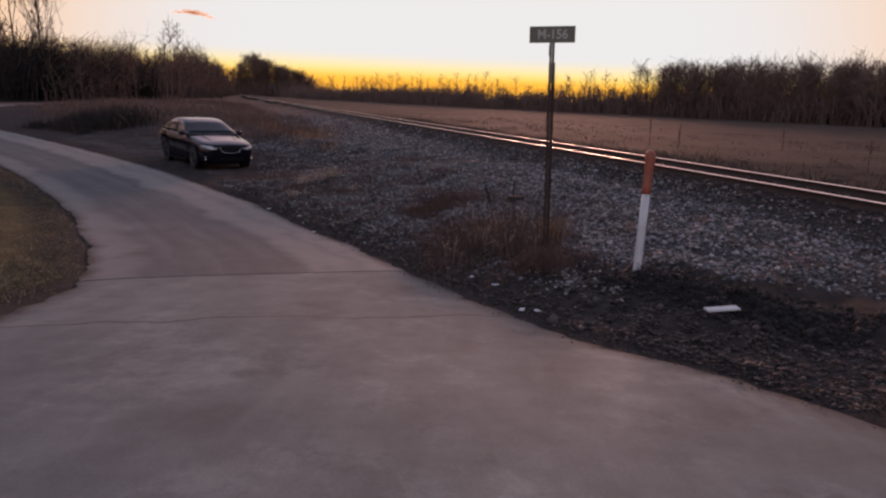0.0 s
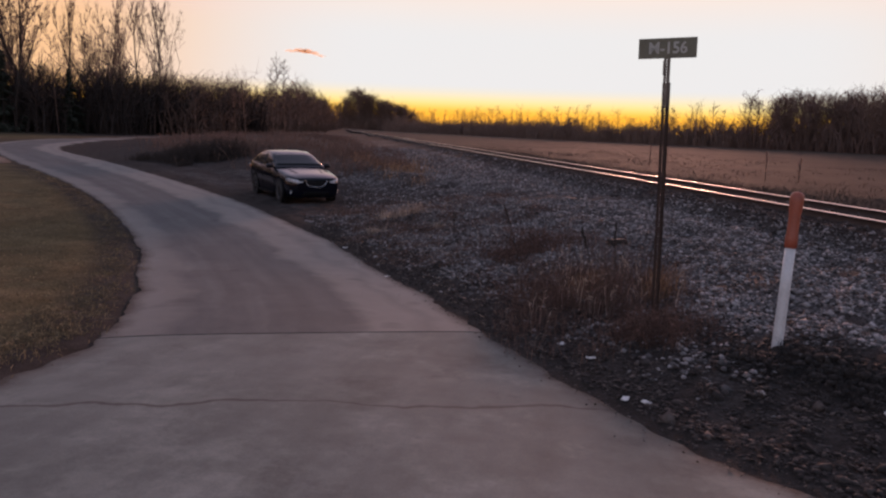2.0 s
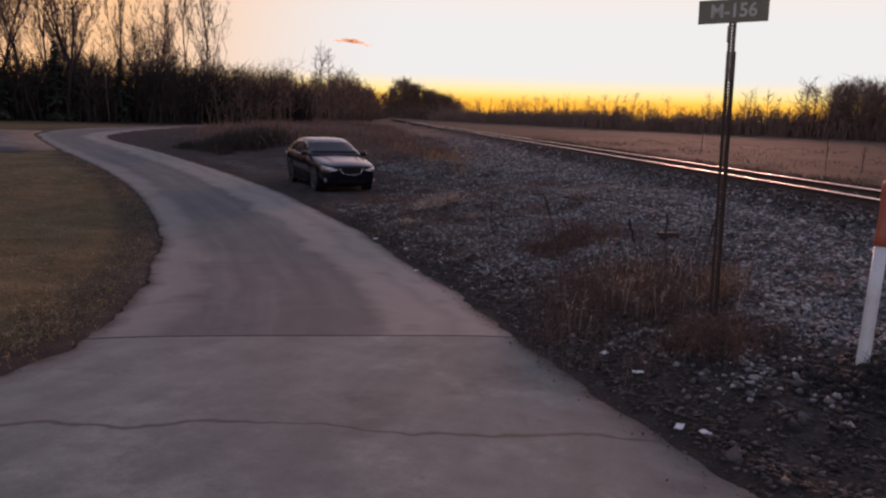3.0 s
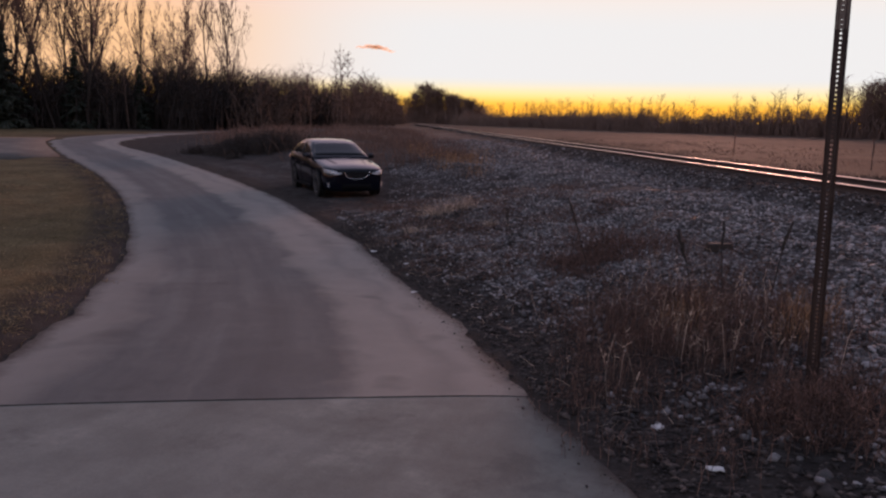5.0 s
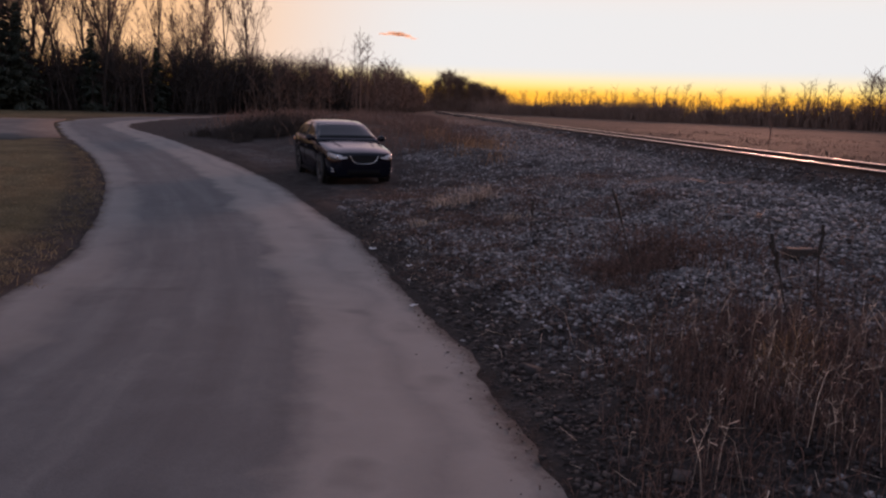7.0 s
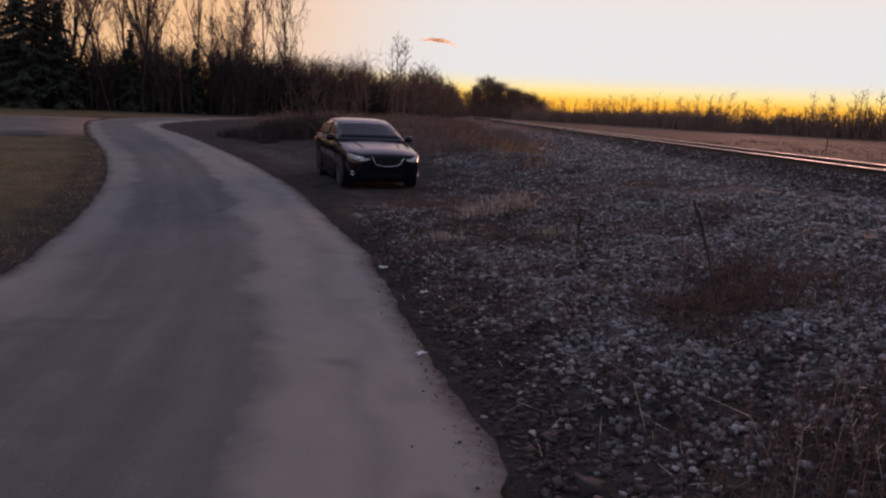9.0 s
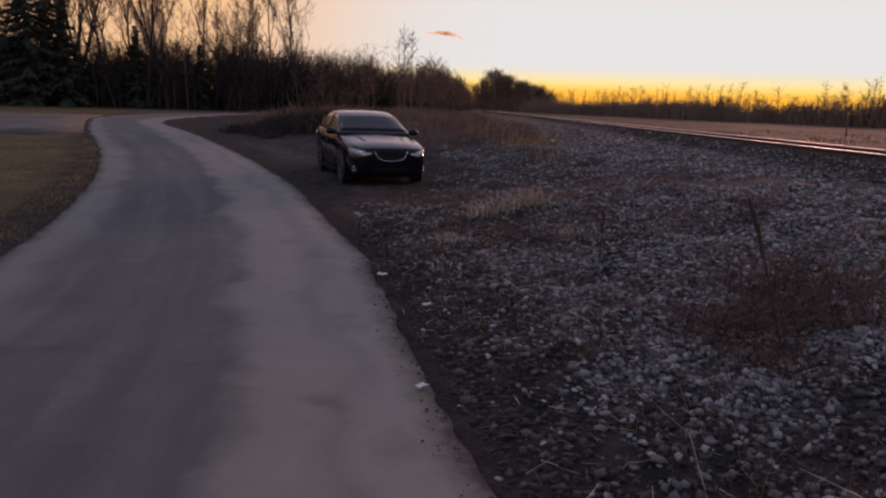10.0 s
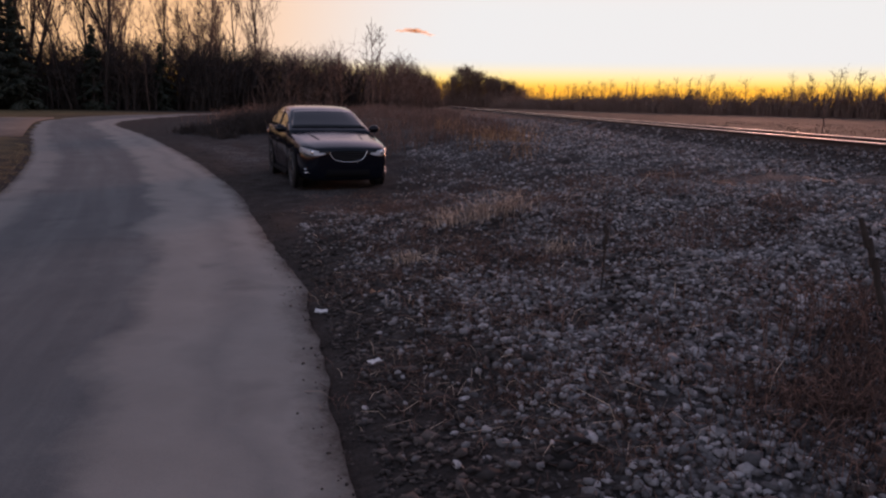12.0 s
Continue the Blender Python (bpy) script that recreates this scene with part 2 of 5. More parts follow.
def build_ground():
    xs, ys = axis(-16, 12, 0.16, 4200), axis(-6, 30, 0.16, 4200)
    gx, gy = np.meshgrid(xs, ys)
    gzz = ground_z(gx, gy)
    v = np.stack([gx.ravel(), gy.ravel(), gzz.ravel()], axis=1)
    nx, ny = len(xs), len(ys)
    idx = np.arange(nx * ny).reshape(ny, nx)
    f = np.stack([idx[:-1, :-1].ravel(), idx[:-1, 1:].ravel(), idx[1:, 1:].ravel(), idx[1:, :-1].ravel()], axis=1)
    me = smooth(mesh_from("ground", v, f))
    px, py = v[:, 0], v[:, 1]
    s = px * N[0] + py * N[1]
    right, left = side_of(px, py, RIGHT_EDGE), -side_of(px, py, LEFT_EDGE)
    gravel, _ = gravel_amount(px, py)
    lawn = step01(left, 0.35, 0.9) * (1 - step01(py, 62, 72))
    field = step01(s, 15.0, 17.0)
    track = step01(s, 8.9, 9.7) * (1 - step01(s, 13.2, 14.4))
    at = me.attributes.new("zone", "FLOAT_COLOR", "POINT")
    at.data.foreach_set("color", np.stack([gravel, lawn, field, track], axis=1).astype(np.float32).ravel())
    m, t, b = node_mat("ground")
    co = place_of(t)
    zone = t.nodes.new("ShaderNodeAttribute")
    zone.attribute_name = "zone"
    sep = t.nodes.new("ShaderNodeSeparateColor")
    t.links.new(zone.outputs["Color"], sep.inputs["Color"])
    big, mid, fine = noise_node(t, 0.35, 5, 0.6, co), noise_node(t, 3.0, 5, 0.65, co), noise_node(t, 28.0, 4, 0.7, co)
    vor = t.nodes.new("ShaderNodeTexVoronoi")
    vor.inputs["Scale"].default_value = 26.0
    t.links.new(co, vor.inputs["Vector"])
    dirt = ramp(t, mix(t, 0.5, mid, fine), [(0.3, (0.016, 0.0135, 0.0118)), (0.5, (0.034, 0.0285, 0.0255)), (0.7, (0.062, 0.052, 0.046))])
    stones = ramp(t, vor.outputs["Distance"], [(0.0, (0.18, 0.166, 0.162)), (0.40, (0.115, 0.105, 0.102)), (0.65, (0.036, 0.032, 0.030))])
    lawn_c = ramp(t, mix(t, 0.6, noise_node(t, 0.9, 5, 0.65, co), fine), [(0.32, (0.034, 0.026, 0.013)), (0.5, (0.105, 0.080, 0.040)), (0.68, (0.22, 0.165, 0.088))])
    field_c = ramp(t, mix(t, 0.35, noise_node(t, 0.07, 5, 0.65, co), mid), [(0.36, (0.021, 0.0155, 0.0115)), (0.5, (0.045, 0.034, 0.025)), (0.64, (0.072, 0.055, 0.040))])
    bed = ramp(t, mix(t, 0.5, mid, fine), [(0.3, (0.012, 0.009, 0.008)), (0.7, (0.045, 0.034, 0.030))])
    edge = maths(t, "ADD", sep.outputs["Red"], maths(t, "MULTIPLY", maths(t, "SUBTRACT", mid, 0.5), 0.8), clamp=True)
    c = mix(t, edge, dirt, stones)
    c = mix(t, maths(t, "ADD", sep.outputs["Green"], maths(t, "MULTIPLY", maths(t, "SUBTRACT", mid, 0.5), maths(t, "MULTIPLY", sep.outputs["Green"], 0.6)), clamp=True), c, lawn_c)
    c = mix(t, sep.outputs["Blue"], c, field_c)
    c = mix(t, zone.outputs["Alpha"], c, bed)
    t.links.new(c, b.inputs["Base Color"])
    b.inputs["Roughness"].default_value = 0.95
    b.inputs["Specular IOR Level"].default_value = 0.06
    bump(t, b, mix(t, 0.6, mid, fine), 0.8, 0.05)
    return tagged(put("ground", me, m), "dark soil, gravel and dry grass beside the road", "ground", kind="structure")


def gravel_amount(px, py):
    s = px * N[0] + py * N[1]
    right = side_of(px, py, RIGHT_EDGE)
    patch = 0.5 + 0.5 * lumps(px, py, 2.6, 11) + 0.35 * lumps(px, py, 0.9, 12)
    open_bed = step01(s, 3.2, 5.6)
    amount = step01(right, 0.25, 1.15) * np.clip(0.60 * patch + 0.28 * step01(px * U[0] + py * U[1], 9.5, 12.0) + 0.70 * open_bed, 0, 1) * (1 - step01(s, 8.9, 9.7))
    w = px * U[0] + py * U[1]
    amount = amount * (1 - 0.8 * step01(w, 26, 40) * (1 - open_bed)) * step01(w, 2.0, 4.5)
    amount = amount * np.maximum(step01(py - 6.95 + 0.42 * (px - 3.0) + 1.0 * (1 - step01(px, 1.7, 2.4)), -0.25, 0.35), step01(w, 9.0, 10.5))
    amount = np.maximum(amount, 0.36 * np.exp(-(((px - 1.75) / 0.5) ** 2 + ((py - 6.5) / 0.75) ** 2)))
    bare = np.exp(-(((px + 2.55) / 0.42) ** 2 + ((py - 12.1) / 0.75) ** 2)) + 0.8 * np.exp(-(((px + 3.5) / 0.5) ** 2 + ((py - 15.2) / 0.9) ** 2)) + 0.8 * np.exp(-(((px + 0.6) / 0.45) ** 2 + ((py - 12.2) / 0.5) ** 2))
    amount = amount * (1 - 0.75 * np.clip(bare, 0, 1)) * (1 - 0.55 * step01(lumps(px, py, 1.3, 17), 0.1, 0.8))
    amount = amount * (1 - 0.75 * np.exp(-(((px - 0.5) / 1.1) ** 2 + ((py - 8.9) / 1.7) ** 2)))
    amount = amount * (1 - 0.8 * np.exp(-(((px + 7.9) / 3.4) ** 2 + ((py - 21.4) / 3.2) ** 2)))
    return np.clip(amount, 0, 1), patch


ground = build_ground()


# ---- road: an old pale apron, a joint, then a darker lane ----
def resample(line):
    # Catmull-Rom through the corners
    pts = []
    for i in range(len(line) - 1):
        p = [line[max(i - 1, 0)], line[i], line[i + 1], line[min(i + 2, len(line) - 1)]]
        for k in range(24):
            u = k / 24
            pts.append(0.5 * (2 * p[1] + (p[2] - p[0]) * u + (2 * p[0] - 5 * p[1] + 4 * p[2] - p[3]) * u * u + (3 * p[1] - p[0] - 3 * p[2] + p[3]) * u ** 3))
    return np.array(pts + [line[-1]])


def road_mesh(name, i0, i1, lift):
    a, b = resample(LEFT_EDGE)[i0:i1], resample(RIGHT_EDGE)[i0:i1]
    across = 26
    k = np.linspace(0, 1, across)
    jag_a = 0.04 * lumps(a[:, 0], a[:, 1], 2.2, 21) + 0.022 * lumps(a[:, 0], a[:, 1], 0.6, 22)
    jag_b = 0.04 * lumps(b[:, 0], b[:, 1], 2.2, 23) + 0.022 * lumps(b[:, 0], b[:, 1], 0.55, 24)
    pts = a[:, None, :] * (1 - k[None, :, None]) + b[:, None, :] * k[None, :, None]
    side = (b - a) / np.linalg.norm(b - a, axis=1, keepdims=True)
    pts = pts - side[:, None, :] * (jag_a[:, None] * (1 - k))[:, :, None] + side[:, None, :] * (jag_b[:, None] * k)[:, :, None]
    z = ramp_z(pts[..., 1]) + lift - 0.02 * (np.abs(2 * k - 1) ** 6)[None, :] + 0.004 * lumps(pts[..., 0], pts[..., 1], 4.5, 8)
    if lift:
        pts[0] += 0.012 * (pts[1] - pts[0]) / np.linalg.norm(pts[1] - pts[0], axis=1, keepdims=True)
    top = np.concatenate([pts, z[..., None]], axis=2)
    ny, nx = z.shape
    v = top.reshape(-1, 3)
    idx = np.arange(nx * ny).reshape(ny, nx)
    f = np.stack([idx[:-1, :-1].ravel(), idx[:-1, 1:].ravel(), idx[1:, 1:].ravel(), idx[1:, :-1].ravel()], axis=1)
    rim = np.concatenate([idx[0, :], idx[1:, -1], idx[-1, -2::-1], idx[-2:0:-1, 0]])
    low = np.concatenate([v[rim], v[rim] - np.array([0, 0, 0.1])])
    o = len(v)
    m = len(rim)
    j = np.arange(m)
    skirt = np.stack([o + j, o + m + j, o + m + (j + 1) % m, o + (j + 1) % m], axis=1)
    me = mesh_from(name, np.concatenate([v, low]), np.concatenate([f, skirt]))
    me.polygons.foreach_set("use_smooth", [True] * len(f) + [False] * m)
    wear = me.attributes.new("across", "FLOAT", "POINT")
    wear.data.foreach_set("value", np.concatenate([np.tile(k, ny), np.zeros(2 * m)]).astype(np.float32))
    return me


def road_material(name, dark, light, kind):
    m, t, b = node_mat(name)
    co = place_of(t)
    sepx = t.nodes.new("ShaderNodeSeparateXYZ")
    t.links.new(co, sepx.inputs["Vector"])
    big, mid, fine, grit = noise_node(t, 0.45, 5, 0.6, co), noise_node(t, 2.2, 5, 0.62, co), noise_node(t, 60, 3, 0.7, co), noise_node(t, 210, 2, 0.6, co)
    blotch = mix(t, 0.5, big, mid)
    span = 0.16 if kind == "lane" else 0.0
    col = ramp(t, blotch, [(0.36 - span, dark), (0.5, tuple((x + y) / 2 for x, y in zip(dark, light))), (0.64 + span, light)])
    run = t.nodes.new("ShaderNodeMapping")
    run.inputs["Rotation"].default_value = (0, 0, radians(-32))
    run.inputs["Scale"].default_value = (1.9, 0.28, 1.0)
    t.links.new(co, run.inputs["Vector"])
    streak = noise_node(t, 1.0, 5, 0.62, run.outputs["Vector"])
    col = mix(t, 0.12 if kind == "lane" else 0.35, col, ramp(t, streak, [(0.34, (0.66, 0.66, 0.66)), (0.5, (1.0, 1.0, 1.0)), (0.62, (1.36, 1.34, 1.31))]), "MULTIPLY")
    col = mix(t, 0.5, col, ramp(t, mix(t, 0.5, fine, grit), [(0.3, (0.62, 0.62, 0.62)), (0.7, (1.35, 1.35, 1.35))]), "MULTIPLY")
    # pale scuffed patches and darker damp ones, with ragged rims
    scuff = ramp(t, noise_node(t, 0.8, 9, 0.72, co), [(0.50, (0.93, 0.93, 0.93)), (0.55, (1.08, 1.08, 1.07)), (0.61, (1.48, 1.46, 1.42))])
    damp = ramp(t, noise_node(t, 1.35, 9, 0.7, co), [(0.36, (0.66, 0.66, 0.67)), (0.44, (1.0, 1.0, 1.0))])
    worn = 0.3 if kind == "lane" else 0.75
    col = mix(t, worn, mix(t, worn, col, scuff, "MULTIPLY"), damp, "MULTIPLY")
    if kind == "lane":
        ac = t.nodes.new("ShaderNodeAttribute")
        ac.attribute_name = "across"
        lengthwise = t.nodes.new("ShaderNodeCombineXYZ")
        t.links.new(maths(t, "MULTIPLY", ac.outputs["Fac"], 9.0), lengthwise.inputs["X"])
        t.links.new(maths(t, "MULTIPLY", sepx.outputs["Y"], 0.16), lengthwise.inputs["Y"])
        worn = noise_node(t, 1.0, 5, 0.6, lengthwise.outputs["Vector"])
        col = mix(t, 1.0, col, ramp(t, worn, [(0.32, (0.82, 0.82, 0.83)), (0.5, (1.0, 1.0, 1.0)), (0.66, (1.28, 1.26, 1.23))]), "MULTIPLY")
    height = mix(t, 0.5, fine, grit)
    # cracks wander along bent lines
    wob = maths(t, "MULTIPLY", maths(t, "SUBTRACT", noise_node(t, 1.0, 4, 0.5, co), 0.5), 0.8)
    lines = [(0.36, 5.10, 0.030)] if kind == "apron" else [(0.30, 11.6, 0.004)]
    for slope, at, wide in lines:
        d = maths(t, "SUBTRACT", maths(t, "SUBTRACT", sepx.outputs["Y"], maths(t, "MULTIPLY", sepx.outputs["X"], slope)), at)
        d = maths(t, "ABSOLUTE", maths(t, "ADD", d, wob))
        wide_n = maths(t, "MULTIPLY", noise_node(t, 0.9, 2, 0.5, co), wide * 2.2)
        crack = maths(t, "SUBTRACT", 1.0, maths(t, "DIVIDE", d, wide_n), clamp=True)
        col = mix(t, maths(t, "MULTIPLY", crack, 0.85), col, (0.03, 0.026, 0.024))
    # dust lies along the outer edges of the lane, tyres keep the middle dark
    if kind == "lane":
        ac = t.nodes.new("ShaderNodeAttribute")
        ac.attribute_name = "across"
        e = maths(t, "ADD", ac.outputs["Fac"], maths(t, "ADD", maths(t, "MULTIPLY", maths(t, "SUBTRACT", noise_node(t, 0.55, 2, 0.5, co), 0.5), 0.26), maths(t, "MULTIPLY", maths(t, "SUBTRACT", noise_node(t, 1.8, 8, 0.66, co), 0.5), 0.13)))
        dust = ramp(t, e, [(0.0, (0.8, 0.8, 0.8)), (0.13, (0.5, 0.5, 0.5)), (0.21, (0, 0, 0)), (0.64, (0, 0, 0)), (0.71, (0.8, 0.8, 0.8)), (0.80, (0.9, 0.9, 0.9)), (0.86, (0.6, 0.6, 0.6)), (0.91, (0.9, 0.9, 0.9))])
        col = mix(t, dust, col, mix(t, mid, (0.160, 0.152, 0.136), (0.230, 0.222, 0.202)))
    # soil trodden and blown over both edges
    ac = t.nodes.new("ShaderNodeAttribute")
    ac.attribute_name = "across"
    rag = maths(t, "ADD", maths(t, "MULTIPLY", maths(t, "SUBTRACT", noise_node(t, 1.5, 3, 0.6, co), 0.5), 0.16), maths(t, "MULTIPLY", maths(t, "SUBTRACT", noise_node(t, 10.0, 7, 0.78, co), 0.5), 0.16))
    rim = maths(t, "ADD", maths(t, "MULTIPLY", maths(t, "ABSOLUTE", maths(t, "SUBTRACT", ac.outputs["Fac"], 0.5)), 2.0), rag)
    soil = ramp(t, rim, [(0.885, (0, 0, 0)), (0.925, (0.28, 0.28, 0.28)), (0.965, (0.55, 0.55, 0.55)), (1.0, (1, 1, 1))])
    if kind != "drive":
        col = mix(t, soil, col, mix(t, fine, (0.020, 0.017, 0.015), (0.060, 0.050, 0.043)))
    # oil and damp spots
    spot = ramp(t, noise_node(t, 1.1, 3, 0.5, co), [(0.62, (0, 0, 0)), (0.72, (1, 1, 1))])
    col = mix(t, maths(t, "MULTIPLY", spot, 0.45), col, tuple(0.5 * x for x in dark))
    t.links.new(col, b.inputs["Base Color"])
    b.inputs["Roughness"].default_value = 0.88
    b.inputs["Specular IOR Level"].default_value = 0.3
    bump(t, b, height, 0.5, 0.006)
    return m


JOINT = 8 * 24
apron = tagged(put("road", road_mesh("road_apron", 0, JOINT, 0.0), road_material("old_paving", (0.092, 0.102, 0.095), (0.158, 0.172, 0.160), "apron")), "old pale cracked paving of the road", "road", kind="structure")
lane = tagged(put("road", road_mesh("road_lane", JOINT - 1, 10000, 0.0035), road_material("lane_paving", (0.058, 0.065, 0.068), (0.083, 0.092, 0.094), "lane")), "grey worn asphalt lane that bends away", "road", kind="structure")

def side_drive():
    """A gravelled drive that leaves the road at the bend."""
    rim = np.array([(-25.6, 29.3), (-29.6, 32.9), (-34.4, 37.3), (-38.9, 41.6), (-42.4, 46.0), (-45.5, 42.5), (-52, 39.5), (-64, 34), (-58, 18), (-40, 19.5), (-30, 23.5), (-25.2, 26.5)])
    mid = rim.mean(axis=0)
    rings = np.concatenate([mid + (rim - mid) * k for k in (1.0, 0.75, 0.5, 0.25)] + [[mid]])
    n = len(rim)
    z = ramp_z(rings[:, 1]) + 0.05 + 0.01 * lumps(rings[:, 0], rings[:, 1], 9, 6)
    v = np.column_stack([rings, z])
    low = np.column_stack([rim, z[:n] - 0.15])
    f4 = [(i * n + j, i * n + (j + 1) % n, (i + 1) * n + (j + 1) % n, (i + 1) * n + j) for i in range(3) for j in range(n)]
    f4 += [(j, len(v) + j, len(v) + (j + 1) % n, (j + 1) % n) for j in range(n)]
    f3 = [(3 * n + j, 3 * n + (j + 1) % n, 4 * n) for j in range(n)]
    return mesh_from("side_drive", np.concatenate([v, low]), [np.array(f4), np.array(f3)])


tagged(put("road", side_drive(), road_material("drive_paving", (0.055, 0.053, 0.049), (0.095, 0.092, 0.085), "drive")), "grey gravelled drive leaving the road at the bend", "road", kind="structure")

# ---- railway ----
# worn steel; the peach of the sunset's reflection is put into its colour
M_RAIL_TOP = plain("glow_tinted_rail_top", (0.95, 0.74, 0.58), 0.36, 1.0)
M_RAIL = surface("rail_rust", (0.03, 0.018, 0.013), (0.07, 0.042, 0.030), 4, 60, 0.95, 0.0)
M_TIE = surface("tie_wood", (0.025, 0.019, 0.015), (0.07, 0.055, 0.045), 2, 30, 0.9)


def rail_profile():
    half = [(0.0, 0.0), (0.07, 0.0), (0.07, 0.012), (0.012, 0.03), (0.009, 0.12), (0.034, 0.128), (0.036, 0.155), (0.028, 0.165), (0.0, 0.167)]
    return half + [(-x, z) for x, z in half[-2:0:-1]]


def build_track():
    track = thing("railway_track", Matrix.Identity(4), "single railway track with polished steel rails on dark sleepers", "railway")
    prof = rail_profile()
    ws = np.concatenate([np.arange(-60, 90, 5.0), np.arange(90, 1500, 40.0)])
    for s in (RAIL_NEAR, RAIL_FAR):
        v, f = [], []
        n = len(prof)
        for w in ws:
            x, y = sw(s, w)
            for a, z in prof:
                v.append((x + a * N[0], y + a * N[1], RAIL_TOP - 0.167 + z - float(grade(w))))
        for i in range(len(ws) - 1):
            for k in range(n):
                f.append((i * n + k, i * n + (k + 1) % n, (i + 1) * n + (k + 1) % n, (i + 1) * n + k))
        me = mesh_from("rail", v, np.array(f))
        me.materials.append(M_RAIL)
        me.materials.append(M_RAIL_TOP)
        # bevels of the head share the tinted metal, so the gleam looks wider
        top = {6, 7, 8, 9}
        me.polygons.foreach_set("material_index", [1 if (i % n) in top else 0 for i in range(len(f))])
        put("rail", me, None, track, "steel rail with a bright worn running surface tinted by sunset glow")
    bm = bmesh.new()
    box(bm, (-1.3, -0.115, -0.17), (1.3, 0.115, 0.0), 0.012)
    tie_me = bpy.data.meshes.new("sleeper")
    bm.to_mesh(tie_me)
    bm.free()
    tie_me.materials.append(M_TIE)
    mid = (RAIL_NEAR + RAIL_FAR) / 2
    an = math.degrees(math.atan2(N[1], N[0]))
    g = random.Random(4)
    for i in range(150):
        w = -8 + 0.55 * i
        x, y = sw(mid + g.uniform(-0.05, 0.05), w)
        tie = put("sleeper", tie_me, None, track)
        tie.matrix_world = pose(x, y, RAIL_TOP - 0.17 - float(grade(w)) + g.uniform(-0.012, 0.0), 0, 0, an + g.uniform(-0.8, 0.8))
    pieces = []
    for i in range(600):
        w = 74.5 + 0.55 * i
        a, b = sw(mid - 1.3, w), sw(mid + 1.3, w)
        low = RAIL_TOP - 0.27 - float(grade(w))
        pieces.append(tubes([(*a, low)], [(*b, low)], [0.15], [0.15], 4))
    far = put("sleeper", mesh_from("far_sleepers", *joined(pieces)), M_TIE, track)
    tagged(far, kind="stuff")
    return track


build_track()

# ---- route sign and pipeline marker ----
# faded green, lightened further: glare of the bright sky is put into the colour
M_SIGN = surface("sign_face", (0.105, 0.10, 0.064), (0.175, 0.165, 0.112), 6, 50, 0.55, 0.0, 0.1, 0.002, coords="object")
M_SIGN_TEXT = surface("sign_letters", (0.33, 0.32, 0.28), (0.46, 0.45, 0.39), 9, 60, 0.6, 0.0, 0.05, 0.001, coords="object")
M_POST = surface("rusty_channel", (0.026, 0.016, 0.013), (0.075, 0.046, 0.035), 7, 80, 0.7, 0.4, 0.3, 0.002, coords="object")
M_POST_TOP = surface("galvanised_channel", (0.10, 0.075, 0.06), (0.22, 0.18, 0.15), 7, 80, 0.6, 0.5, 0.2, 0.002, coords="object")


def channel(bm, width, depth, z0, z1, pitch=0.0, hole=0.011, wall=0.004):
    """A U-channel post along z; a row of round-cornered holes runs down its web where pitch is given."""
    for sx in (-1, 1):
        box(bm, (sx * width / 2 - 0.011, depth - wall, z0), (sx * width / 2 + 0.011, depth, z1))
        box(bm, (sx * width * 0.36 - wall / 2, wall * 0.5, z0), (sx * width * 0.36 + wall / 2, depth - wall * 0.5, z1))
    h = width * 0.36
    if not pitch:
        return box(bm, (-h, 0, z0), (h, wall, z1))
    box(bm, (-h, 0, z0), (-hole / 2, wall, z1))
    box(bm, (hole / 2, 0, z0), (h, wall, z1))
    z = z0
    while z < z1 - 0.001:
        top = min(z + pitch - hole, z1)
        box(bm, (-hole / 2, 0.0003, z), (hole / 2, wall - 0.0003, top))
        z += pitch
    return bm


def text_mesh(words, size, extrude):
    cu = bpy.data.curves.new("letters", "FONT")
    cu.body, cu.size, cu.extrude, cu.align_x, cu.align_y = words, size, extrude, "CENTER", "CENTER"
    cu.offset = 0.0035
    tmp = bpy.data.objects.new("letters", cu)
    scene.collection.objects.link(tmp)
    me = bpy.data.meshes.new_from_object(tmp.evaluated_get(bpy.context.evaluated_depsgraph_get()))
    bpy.data.objects.remove(tmp)
    return me


